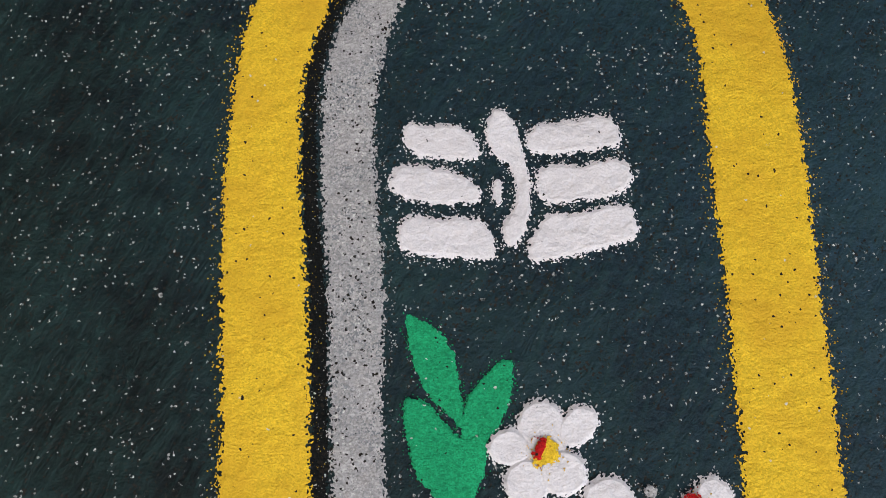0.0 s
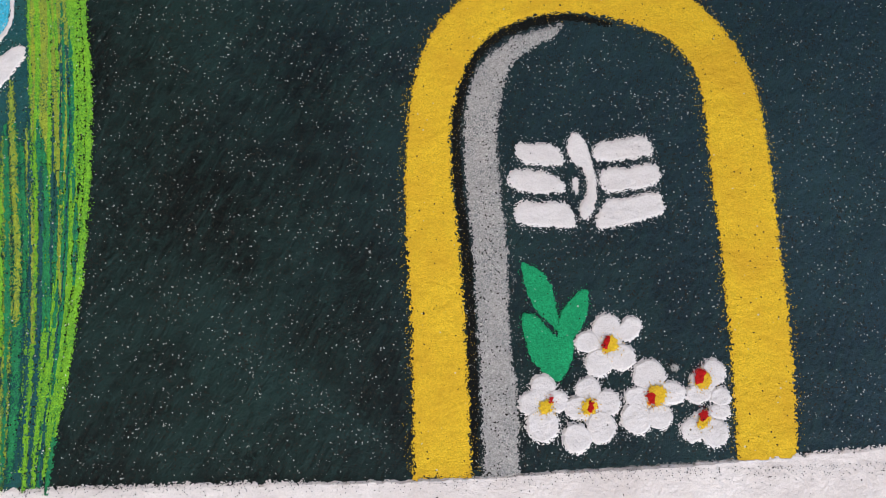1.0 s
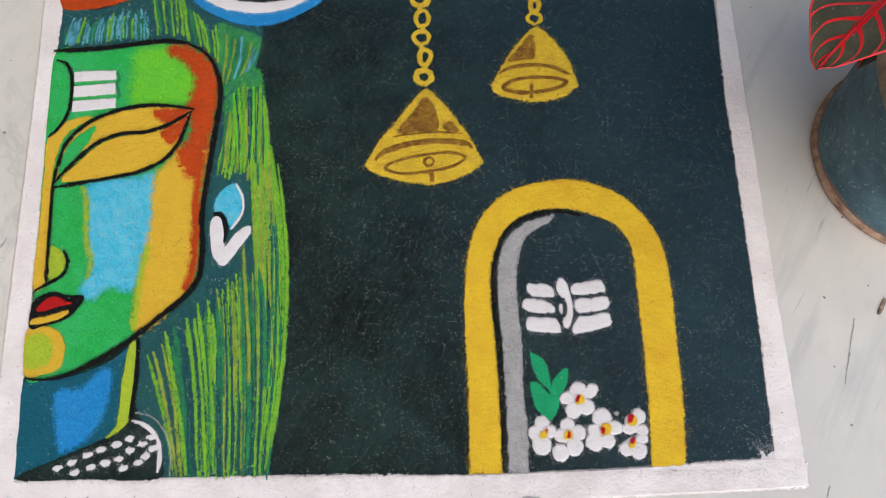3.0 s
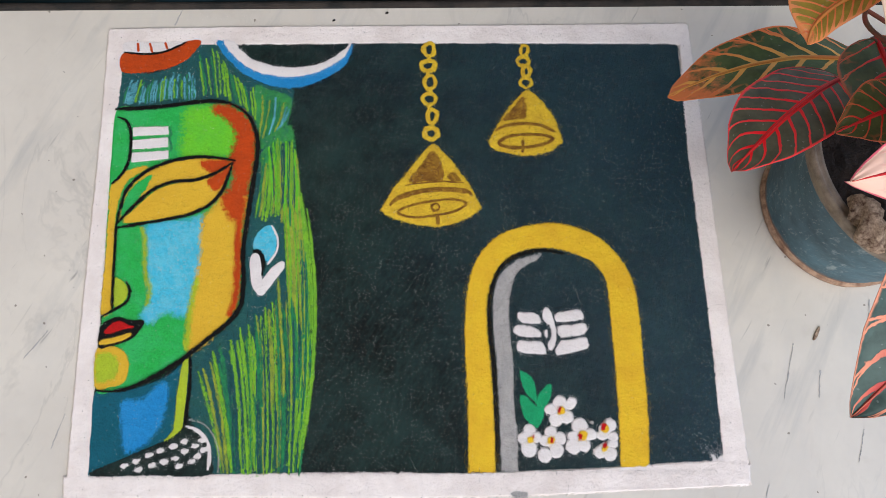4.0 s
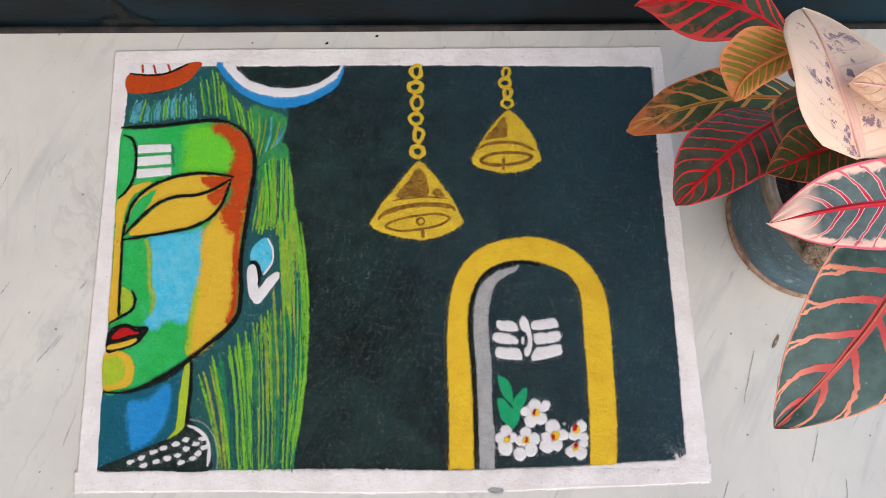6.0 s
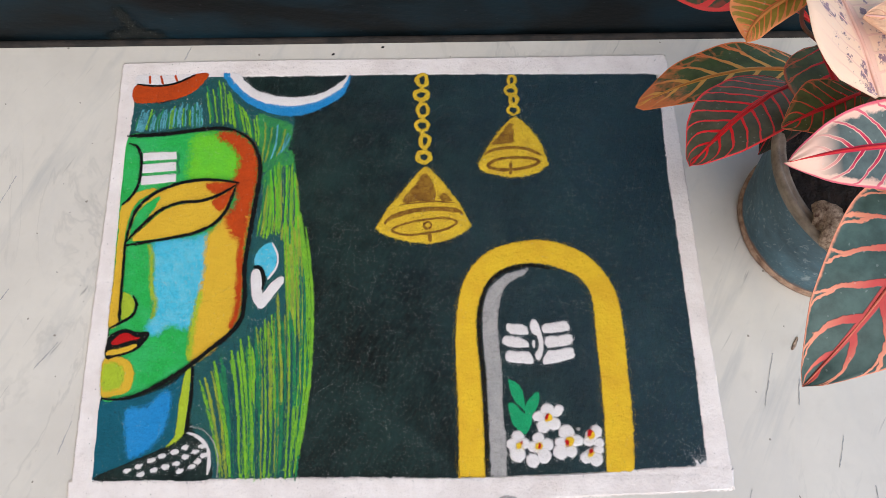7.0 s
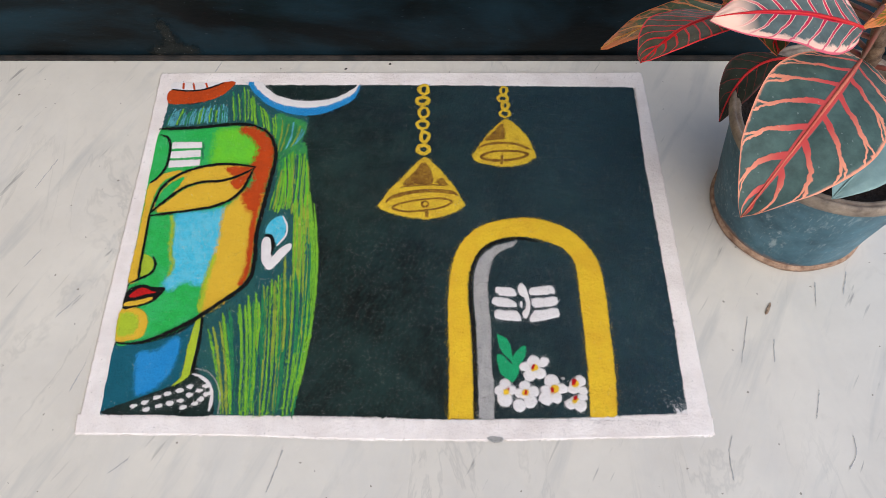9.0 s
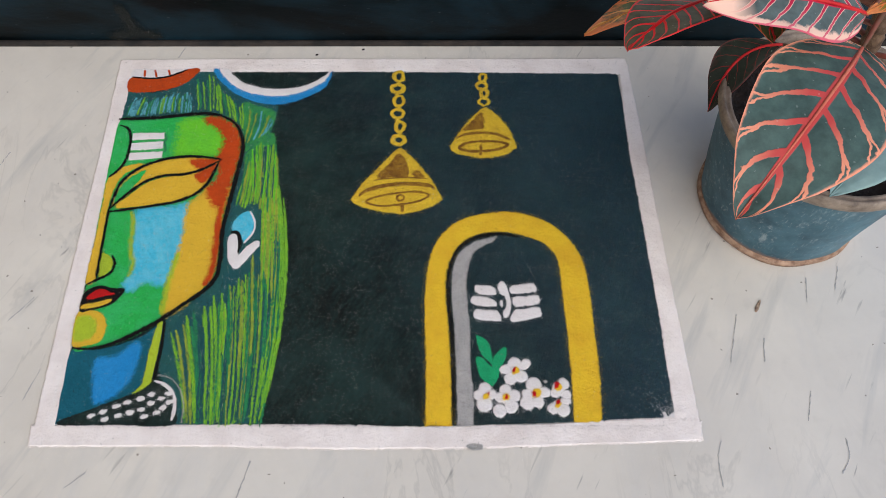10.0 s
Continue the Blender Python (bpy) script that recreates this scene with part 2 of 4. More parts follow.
def croton(name, green, rib, vein, count, spread, margin, pale=None, fork=0.5, twigs=0.4, specks=0.0, reach=0.62, thick=0.045, flush=0.0):
    """A leaf's upper side by its own u (foot to tip) and v (across): midrib, side veins that fork towards the margin, margin.
    pale: the blade's colour round the dark blotches between its veins."""
    m = Net(name)
    uv = m.n.new("ShaderNodeUVMap")
    sep = m.n.new("ShaderNodeSeparateXYZ")
    m.l.new(uv.outputs[0], sep.inputs[0])
    u, sv = sep.outputs[0], m.math("MULTIPLY", m.math("SUBTRACT", sep.outputs[1], 0.5), 2.0)
    v = m.math("ABSOLUTE", sv)
    side = m.math("MULTIPLY", m.math("GREATER_THAN", sv, 0.0), 0.43)
    o = m.coords()
    warp = m.math("MULTIPLY", m.math("SUBTRACT", m.noise(o, 55.0, 3.0, 0.6), 0.5), m.math("ADD", m.math("MULTIPLY", v, 0.55), 0.15))
    c = m.math("ADD", m.math("ADD", m.math("MULTIPLY", m.math("SUBTRACT", u, m.math("ADD", m.math("MULTIPLY", v, 0.17), m.math("MULTIPLY", m.math("MULTIPLY", v, v), 0.05))), count), side), warp)
    off = m.math("ABSOLUTE", m.math("SUBTRACT", m.math("FRACT", c), 0.5))
    off = m.math("ABSOLUTE", m.math("SUBTRACT", off, m.math("MULTIPLY", m.math("MAXIMUM", m.math("SUBTRACT", v, 0.62), 0.0), fork)))
    half = m.math("ADD", m.math("ADD", m.math("MULTIPLY", m.noise(o, 60.0, 3.0), 0.05), m.math("MULTIPLY", m.math("SUBTRACT", 1.4, v), thick)), m.math("MULTIPLY", m.math("POWER", v, 3.0), spread))
    lateral = m.range(m.math("SUBTRACT", half, off), 0.0, 0.03)
    tw = m.n.new("ShaderNodeTexVoronoi")
    tw.feature = "DISTANCE_TO_EDGE"
    tw.inputs["Scale"].default_value = 62.0
    m.put(tw.inputs["Vector"], o)
    if pale:
        lateral = m.math("MULTIPLY", lateral, m.range(u, 0.70, 0.88, 1.0, 0.0))
    twig = m.math("MULTIPLY", m.range(tw.outputs["Distance"], 0.045, 0.09, 1.0, 0.0), m.math("MULTIPLY", m.range(v, 0.6, 0.75), m.range(m.noise(o, 50.0), 0.4, 0.5)))
    mid = m.range(m.math("SUBTRACT", v, m.range(u, 0.0, 1.0, 0.075, 0.05)), 0.0, 0.02, 1.0, 0.0)
    edge = m.range(m.math("ADD", v, m.math("MULTIPLY", m.noise(o, 90.0), 0.08)), 0.955 - margin, 0.995 - margin)
    ribs = m.math("MAXIMUM", m.math("MAXIMUM", lateral, m.math("MULTIPLY", twig, twigs)), m.math("MAXIMUM", mid, edge))
    blade = m.mix(m.range(m.noise(o, 45.0, 5.0, 0.65), 0.35, 0.68), green, scaled(green, 1.9))
    if pale:
        blotch = m.math("MULTIPLY", m.range(m.math("ADD", m.math("SUBTRACT", reach, v), m.math("MULTIPLY", m.noise(o, 110.0), 0.4)), 0.12, 0.20), m.range(u, 0.74, 0.86, 1.0, 0.0))
        if not specks:
            blotch = m.math("MULTIPLY", blotch, m.range(m.math("SUBTRACT", off, half), 0.0, 0.05))
        if specks:
            blotch = m.math("MULTIPLY", blotch, m.range(m.noise(o, 70.0, 4.0, 0.7), specks, specks + 0.06))
        blade = m.mix(blotch, pale, blade)
    if flush:
        near = m.range(m.math("ADD", u, m.math("MULTIPLY", m.noise(o, 70.0, 4.0, 0.7), 0.5)), 1.02, 1.14, 0.0, flush)
        blade = m.mix(near, blade, vein)
    tint = m.mix(m.range(m.math("ADD", v, m.math("MULTIPLY", u, 0.25)), 0.35, 0.95), rib, vein)
    base = m.mix(ribs, blade, tint)
    _, scar, _ = m.cells(o, 700.0)
    base = m.mix(m.math("MULTIPLY", m.math("GREATER_THAN", scar, 0.995), 0.14), base, lin(200, 205, 200))
    rough = m.range(m.noise(o, 30.0, 4.0), 0.3, 0.7, 0.34, 0.56)
    return m.done(base, rough, m.bump(m.math("MAXIMUM", lateral, mid), 0.35, 0.0015, m.bump(m.noise(o, 120.0), 0.2, 0.0015)), 0.2)


M_MARBLE, M_GRANITE, M_POT = marble(), granite(), pot_paint()
M_GROUT = plain("dusty_grout", lin(26, 25, 24), lin(58, 50, 45), 45.0, 0.9)
M_WALL = plain("cream_plaster", lin(196, 186, 170), lin(176, 166, 150), 6.0, 0.9, 0.15)
# dark tone for the unseen ceiling, so that little light reflects from it
M_CEIL = plain("dark_timber", lin(84, 66, 52), lin(60, 46, 36), 12.0, 0.7, 0.2)
M_SOIL = plain("dark_soil", lin(44, 32, 26), lin(24, 18, 15), 90.0, 0.95, 1.0, 0.008)
M_RIM = plain("worn_rim", lin(150, 134, 118), lin(92, 78, 68), 45.0, 0.6, 0.4)
M_FOOT = plain("bare_clay", lin(178, 146, 122), lin(112, 82, 64), 90.0, 0.8, 0.6)
M_BARK = plain("brown_bark", lin(120, 92, 70), lin(70, 52, 40), 70.0, 0.85, 0.7, 0.003)
M_DRY = plain("dry_leaf", lin(216, 188, 162), lin(92, 56, 40), 170.0, 0.85, 1.0, 0.005)
M_STALK = plain("red_stalk", lin(130, 60, 50), lin(86, 70, 50), 60.0, 0.6)
M_RIB = plain("midrib_red", lin(186, 26, 34), lin(204, 54, 54), 40.0, 0.55, specular=0.2)
M_RIBPALE = plain("midrib_salmon", lin(182, 78, 68), lin(212, 124, 96), 40.0, 0.55, specular=0.2)
M_RIBGOLD = plain("midrib_gold", lin(206, 146, 74), lin(200, 116, 62), 40.0, 0.55, specular=0.2)
M_RIBCREAM = plain("midrib_cream", lin(228, 190, 168), lin(216, 160, 150), 40.0, 0.55, specular=0.2)
M_UNDER = plain("leaf_underside", lin(134, 160, 156), lin(112, 140, 138), 30.0, 0.5, 0.3)
C_SALMON = croton("croton_salmon_veined", lin(58, 75, 70), lin(196, 74, 70), lin(230, 148, 118), 7.0, 0.0, -0.03, None, 0.40, 0.0, thick=0.085)
C_RED = croton("croton_red_veined", lin(66, 66, 52), lin(222, 24, 34), lin(224, 60, 62), 10.0, 0.0, -0.02, None, 0.1, 0.0, thick=0.08)
C_LONG = croton("croton_crimson", lin(58, 62, 42), lin(214, 26, 36), lin(222, 68, 62), 8.0, 0.16, 0.02, None, 0.2, 0.3, flush=0.6, thick=0.09)
C_GOLD = croton("croton_gold_veined", lin(60, 76, 44), lin(230, 172, 88), lin(226, 126, 74), 7.0, 0.02, -0.02, None, 0.3, 0.6, thick=0.08, flush=0.9)
C_ORANGE = croton("croton_orange", lin(128, 110, 44), lin(226, 122, 74), lin(232, 146, 92), 11.0, 0.36, 0.02, None, 0.1, 0.2, thick=0.08, flush=0.9)
C_PINK = croton("croton_pale_pink", lin(72, 82, 80), lin(182, 32, 64), lin(212, 96, 112), 9.0, 0.0, 0.0, lin(230, 188, 168), 0.1, 0.0, reach=0.74, thick=0.07)
C_CREAM = croton("croton_cream", lin(116, 92, 104), lin(226, 184, 166), lin(232, 198, 172), 11.0, 0.12, 0.1, lin(232, 198, 172), 0.2, 0.1, 0.55)
C_PEACH = croton("croton_peach", lin(214, 160, 128), lin(220, 150, 124), lin(220, 170, 140), 9.0, 0.1, 0.05)
C_DARK = croton("croton_dark", lin(66, 74, 42), lin(210, 36, 38), lin(210, 104, 66), 7.0, 0.0, -0.02, None, 0.2, 0.3, thick=0.055)
C_DROOP = croton("croton_dusky", lin(32, 38, 32), lin(140, 34, 38), lin(96, 46, 42), 7.0, 0.0, -0.02, None, 0.2, 0.2, thick=0.02)


# ---- mesh helpers ----
def mesh_object(name, verts, faces, material, parent=None, label="", smooth=False):
    me = bpy.data.meshes.new(name)
    me.from_pydata(verts, [], faces)
    me.materials.append(material)
    if smooth:
        me.polygons.foreach_set("use_smooth", [True] * len(me.polygons))
    me.update()
    ob = new(name, me)
    if parent is not None:
        ob.parent = parent
    return tagged(ob, label)


def block(name, x0, x1, y0, y1, z0, z1, material, parent=None, label=""):
    bm = bmesh.new()
    bmesh.ops.create_cube(bm, size=1.0)
    bmesh.ops.scale(bm, vec=(x1 - x0, y1 - y0, z1 - z0), verts=bm.verts)
    bmesh.ops.translate(bm, vec=((x0 + x1) / 2, (y0 + y1) / 2, (z0 + z1) / 2), verts=bm.verts)
    bmesh.ops.bevel(bm, geom=bm.edges[:], offset=min(0.004, (z1 - z0) / 4), segments=2, affect="EDGES", profile=0.5)
    me = bpy.data.meshes.new(name)
    bm.to_mesh(me)
    bm.free()
    me.materials.append(material)
    ob = new(name, me)
    if parent is not None:
        ob.parent = parent
    return tagged(ob, label)


def spline(points, closed, step):
    """A smooth line through points, in even steps."""
    p = np.array(points, float)
    n = len(p)
    out = []
    for i in range(n if closed else n - 1):
        if closed:
            a, b, c, d = p[i - 1], p[i], p[(i + 1) % n], p[(i + 2) % n]
        else:
            a, b, c, d = p[max(i - 1, 0)], p[i], p[i + 1], p[min(i + 2, n - 1)]
        k = max(2, int(np.linalg.norm(c - b) / step))
        for t in np.arange(k) / k:
            out.append(0.5 * (2 * b + (c - a) * t + (2 * a - 5 * b + 4 * c - d) * t * t + (3 * b - a - 3 * c + d) * t ** 3))
    if not closed:
        out.append(p[-1])
    return np.array(out)


def normals(line, closed):
    d = np.roll(line, -1, 0) - np.roll(line, 1, 0)
    if not closed:
        d[0], d[-1] = line[1] - line[0], line[-1] - line[-2]
    d /= np.maximum(np.linalg.norm(d, axis=1), 1e-9)[:, None]
    return np.stack([d[:, 1], -d[:, 0]], 1)


def ragged(line, nor, amount, seed):
    """Uneven edge of poured powder."""
    k = np.array([noise.noise((x * 160 + seed, y * 160, seed)) * 0.7 + noise.noise((x * 420, y * 420 + seed, 3.0)) * 0.6 for x, y in line])
    return line + nor * (k * amount)[:, None]


BED, STEP = 0.0016, 0.00040
count = [0]


dust_of = {}


def strew(material, line, nor, spread, rate, height):
    """Remember single grains lying just outside an edge."""
    spots = dust_of.setdefault(material.name, (material, []))[1]
    length = np.linalg.norm(np.diff(line, axis=0), axis=1).sum() * 1000
    for i in np.random.randint(0, len(line), int(length * rate)):
        x, y = line[i] + nor[i] * abs(np.random.normal(0, spread)) + np.random.normal(0, 0.0004, 2)
        spots.append((x, y, height))


def with_cover(ob, cover):
    a = ob.data.attributes.new("cover", "FLOAT", "POINT")
    a.data.foreach_set("value", np.array(cover, np.float32))
    return ob


ON_FIELD = {"arch_band", "inner_band", "bar", "curl", "dot", "leaflet", "petal", "heart", "shell", "strand_field"}


def in_field(x, y):
    """Whether a place lies on the black ground of the picture."""
    s = y / 0.57
    return -0.451 - 0.014 * s < x < 0.313 - 0.012 * s and -0.002 + 0.024 * x < y < 0.574 + 0.01 * x


def patch(name, material, points, parent, level, feather=2.0, rough=0.7, rise=0.5, label="", corner=False, step=1.5, foot=None, grow=0.3, dust=0.7):
    """A patch of powder inside a smooth outline (mm), its edge sloping down and thinning out over feather mm."""
    count[0] += 1
    if corner:
        q = np.array(points, float)
        line = np.concatenate([q[i] + (q[(i + 1) % len(q)] - q[i]) * (np.arange(k) / k)[:, None] for i in range(len(q)) for k in [max(1, int(np.linalg.norm(q[(i + 1) % len(q)] - q[i]) / step))]]) / 1000
    else:
        line = spline(points, True, step) / 1000
    x, y = line[:, 0], line[:, 1]
    if (x * np.roll(y, -1) - np.roll(x, -1) * y).sum() < 0:
        line = line[::-1]
    nor = normals(line, True)
    line = ragged(line + nor * grow / 1000, nor, rough * 1.5 / 1000, count[0] * 1.7)
    outer, inner = line + nor * feather / 2000, line - nor * feather / 2000
    z = BED + STEP * level
    n = len(line)
    strew(material, outer if feather < 5 else line, nor, min(feather, 6.0) * 0.0004, dust, z + 0.0001 if name not in ON_FIELD and foot is None else BED + 0.0003)
    low = BED + 0.0003 + 0.00002 * level
    if foot is not None:
        ends = [low if in_field(*p) else foot for p in outer]
    else:
        ends = [low if name in ON_FIELD else z] * n
    verts = [(*p, e) for p, e in zip(outer, ends)] + [(*p, z + rise / 1000) for p in inner]
    faces = [(i, (i + 1) % n, n + (i + 1) % n, n + i) for i in range(n)]
    fill = delaunay_2d_cdt([Vector(p) for p in inner], [(i, (i + 1) % n) for i in range(n)], [], 1, 1e-6)
    verts += [(p.x, p.y, z + rise / 1000) for p in fill[0]]
    faces += [tuple(2 * n + i for i in f) for f in fill[2]]
    return with_cover(mesh_object(name, verts, faces, material, parent, label), [0.0] * n + [1.0] * (len(verts) - n))


def stroke(name, material, points, width, parent, level, feather=1.2, rough=0.4, rise=0.4, closed=False, taper=True, label="", strength=1.0):
    """A line of powder poured along points (mm), of a width in mm."""
    count[0] += 1
    line = spline(points, closed, 1.8) / 1000
    nor = normals(line, closed)
    n = len(line)
    s = np.linspace(0, 1, n)
    w = width / 2000 * (np.ones(n) if closed or not taper else np.minimum(1, 0.35 + 5 * np.minimum(s, 1 - s)))
    w = w * np.array([1 + 0.3 * noise.noise((x * 110, y * 110, count[0])) for x, y in line])
    f = feather / 2000
    z = BED + STEP * level
    rings = []
    for k, (sign, extra) in enumerate(((1, f), (1, -f), (-1, -f), (-1, f))):
        off = np.maximum(w + extra, 0.0001)
        edge = ragged(line + nor * (sign * off)[:, None], nor, rough * 1.5 / 1000, count[0] * 2.3 + k)
        rings.append([(*p, z + (rise / 1000 if k in (1, 2) else 0.0)) for p in edge])
    if level > 0:
        for side in (1, -1):
            strew(material, line + nor * (side * w)[:, None], nor * side, feather * 0.0005, 0.35, z + 0.0001)
    verts = [v for r in rings for v in r]
    faces = [(k * n + i, k * n + j, (k + 1) * n + j, (k + 1) * n + i) for k in range(3) for i in range(n if closed else n - 1) for j in [(i + 1) % n]]
    return with_cover(mesh_object(name, verts, faces, material, parent, label), [0.0] * n + [strength] * (2 * n) + [0.0] * n)


def ring(cx, cy, rx, ry=None, turn=0.0, k=10):
    ry = ry or rx
    c, s = math.cos(radians(turn)), math.sin(radians(turn))
    return [(cx + rx * math.cos(a) * c - ry * math.sin(a) * s, cy + rx * math.cos(a) * s + ry * math.sin(a) * c) for a in (2 * math.pi * i / k for i in range(k))]


def group(name, parent, label=""):
    e = new(name)
    e.parent = parent
    return tagged(e, label)


def grains(name, material, spots, size, parent, label):
    """Loose single grains, each a small four-sided lump."""
    verts, faces = [], []
    for x, y, z in spots:
        r, a = size * random.uniform(0.5, 1.2), random.uniform(0, 6.28)
        b = len(verts)
        for k in range(3):
            verts.append((x + r * math.cos(a + 2.1 * k), y + r * math.sin(a + 2.1 * k), z - 0.0001))
        verts.append((x, y, z + r * 1.1))
        faces += [(b, b + 1, b + 3), (b + 1, b + 2, b + 3), (b + 2, b, b + 3)]
    ob = mesh_object(name, verts, faces, material, parent, label)
    tagged(ob, kind="stuff")
    return with_cover(ob, [2.0] * len(verts))


# ---- setting ----
WALL_Y = 0.638
turn_wall = pose(0, WALL_Y, 0, 0, 0, 1.15)
tagged(block("floor", -2.6, 3.2, -3.2, WALL_Y + 0.02, -0.06, 0.0, M_MARBLE), "pale grey-veined white marble floor, slightly dusty", "floor", kind="structure")
riser = block("step_riser", -2.6, 3.2, 0.0, 0.10, -0.02, 0.148, M_GRANITE)
riser.matrix_world = turn_wall
tagged(riser, "black painted stone step riser with bluish smears", "step", kind="structure")
grout = block("trim", -2.6, 3.2, -0.010, -0.0005, -0.01, 0.007, M_GROUT)
grout.matrix_world = turn_wall
tagged(grout, "dusty grey strip along the foot of the step", "trim", kind="structure")
tread = block("step_tread", -2.6, 3.2, -0.003, 1.6, 0.150, 0.180, M_MARBLE)
tread.matrix_world = turn_wall
tagged(tread, "white marble step tread above the dark riser", "step", kind="structure")
# added back wall, never in view; ends early to leave sky open at right
tagged(block("unseen_wall_north", -1.25, 0.5, 2.1, 2.25, -0.05, 2.9, M_WALL), "unseen cream plaster back wall, added to close the porch", "wall", kind="structure")
# added out of view on the left: blocks sky and bounces warm light
tagged(block("unseen_wall_west", -1.25, -1.1, -2.4, 2.1, -0.05, 2.9, M_WALL), "unseen cream plaster side wall, added to block and warm light", "wall", kind="structure")
# ceiling added out of view, sized to shape the light from above
tagged(block("ceiling", -1.25, 0.5, 0.9, 2.25, 2.9, 3.0, M_CEIL), "unseen dark timber ceiling, added to shape light and darken reflections", "ceiling", kind="structure")

for x0, x1, material in ((-0.110, -0.099, M_LEAF), (-0.142, -0.136, M_WHITE), (-0.121, -0.117, M_WHITE), (0.052, 0.058, M_WHITE)):
    fleck = block("paint_fleck", x0, x1, -0.008, -0.004, 0.0072, 0.0086, material)
    fleck.matrix_world = turn_wall
    tagged(fleck, "dried fleck of paint on the dusty strip", "debris", "paint flecks")

# ---- the powder picture ----
rangoli = tagged(new("rangoli"), "powder rangoli in black, yellow, green and blue with white border", "rangoli")
patch("field", M_BLACK, [(-467, 567), (-94, 575), (302, 576), (308, 277), (314, 6), (4, -7), (-214, -8), (-452, -11), (-461, 252)], rangoli, 0, 2.0, 0.8, 0.2, "matt black powder ground with bluish sheen painted in towards the right", corner=True)
patch("border", M_BORDER, [(-488, 588), (-285, 594), (0, 599), (319, 606), (318, 571), (284, 573), (-94, 570), (-466, 562), (-488, 561)], rangoli, 0.6, 3.4, 0.8, 0.9, "rough white powder border", corner=True, foot=0.0002)
patch("border", M_BORDER, [(306, 604), (320, 604), (327, 432), (330, 300), (334, 165), (341, -22), (310, 2), (310, 147), (307, 282), (303, 418)], rangoli, 0.8, 3.4, 0.8, 0.9, "rough white powder border", corner=True, foot=0.0002)
patch("border", M_BORDER, [(343, 2), (338, -23), (76, -33), (-111, -35), (-283, -32), (-477, -33), (-480, -7), (-215, -5), (4, -6), (150, -2), (309, 6)], rangoli, 1.0, 3.6, 0.9, 0.9, "rough white powder border", corner=True, foot=0.0002)
patch("border", M_BORDER, [(-489, 585), (-466, 584), (-465, 567), (-464, 408), (-459, 253), (-455, 108), (-449, -12), (-475, -33), (-480, 133), (-482, 282), (-484, 430)], rangoli, 1.2, 3.4, 0.8, 0.9, "rough white powder border", corner=True, foot=0.0002)

# arch, and what stands under it
patch("arch_band", M_YELLOW, [(0, -5), (0, -2), (0, 72), (-2, 132), (-2, 176), (2, 221), (12, 253), (30, 279), (59, 298), (105, 307), (137, 304), (166, 293), (187, 276), (205, 252), (215, 223), (219, 188), (220, 131), (221, 70), (218, 3), (218, -5), (202, -6), (184, -5), (184, 4), (186, 71), (185, 131), (183, 181), (182, 220), (175, 243), (157, 260), (129, 271), (103, 275), (74, 271), (50, 259), (33, 234), (25, 201), (25, 163), (28, 120), (30, 72), (31, -2), (30, -6), (16, -5)], rangoli, 1.4, 4.2, 0.8, 0.4, "thick yellow powder arch")
stroke("shade_line", M_JET, [(34, -2), (34, 60), (33, 120), (29, 163), (29, 201), (35, 232), (51, 255), (76, 267), (103, 271), (129, 266)], 6.0, rangoli, 0.8, 3.0, 0.6, 0.1, label="jet black powder line")
patch("inner_band", M_GREY, [(39, -6), (39, -1), (39, 54), (37, 120), (34, 170), (35, 208), (42, 234), (58, 252), (77, 261), (97, 266), (89, 257), (73, 249), (61, 234), (54, 208), (53, 169), (56, 132), (56, 72), (59, 37), (58, -1), (58, -6), (48, -6)], rangoli, 1.7, 4.0, 1.0, 0.2, "speckled grey powder band")
mark = group("mark", rangoli, "white powder mark of bars and a curl")
patch("bar", M_WHITE, [(65, 188), (72, 188), (82, 188), (90, 184), (92, 176), (80, 176), (67, 179)], mark, 1.4, 3.2, 0.9, 0.7, grow=0.8)
patch("bar", M_WHITE, [(64, 172), (75, 171), (88, 167), (92, 159), (76, 158), (63, 161), (60, 166)], mark, 1.4, 3.2, 0.9, 0.7, grow=0.8)
patch("bar", M_WHITE, [(64, 151), (78, 151), (93, 150), (97, 137), (82, 138), (65, 140)], mark, 1.4, 3.2, 0.9, 0.7, grow=0.8)
patch("bar", M_WHITE, [(113, 186), (124, 189), (144, 191), (147, 182), (136, 179), (115, 178)], mark, 1.4, 3.2, 0.9, 0.7, grow=0.8)
patch("bar", M_WHITE, [(117, 171), (132, 172), (148, 174), (150, 165), (138, 160), (118, 159)], mark, 1.4, 3.2, 0.9, 0.7, grow=0.8)
patch("bar", M_WHITE, [(117, 151), (130, 153), (149, 156), (151, 145), (136, 140), (112, 136)], mark, 1.4, 3.2, 0.9, 0.7, grow=0.8)
patch("curl", M_WHITE, [(100, 195), (106, 191), (110, 177), (112, 161), (110, 148), (104, 141), (102, 149), (107, 158), (106, 171), (99, 177), (96, 185), (97, 191)], mark, 1.4, 2.4, 0.6, 0.7, grow=0.5)
patch("dot", M_WHITE, ring(100.0, 162.0, 2.0, 5.2, k=8), mark, 1.4, 2.0, 0.6, 0.5)
sprig = group("sprig", rangoli, "flat green powder sprig of leaves")
patch("leaflet", M_LEAF, [(65, 115), (70, 113), (76, 110), (82, 101), (84, 88), (85, 75), (79, 81), (72, 89), (67, 101)], sprig, 1.0, 1.6, 0.5, 0.2)
patch("leaflet", M_LEAF, [(102, 99), (103, 90), (99, 78), (91, 68), (85, 69), (86, 82), (92, 92)], sprig, 1.6, 1.6, 0.5, 0.2)
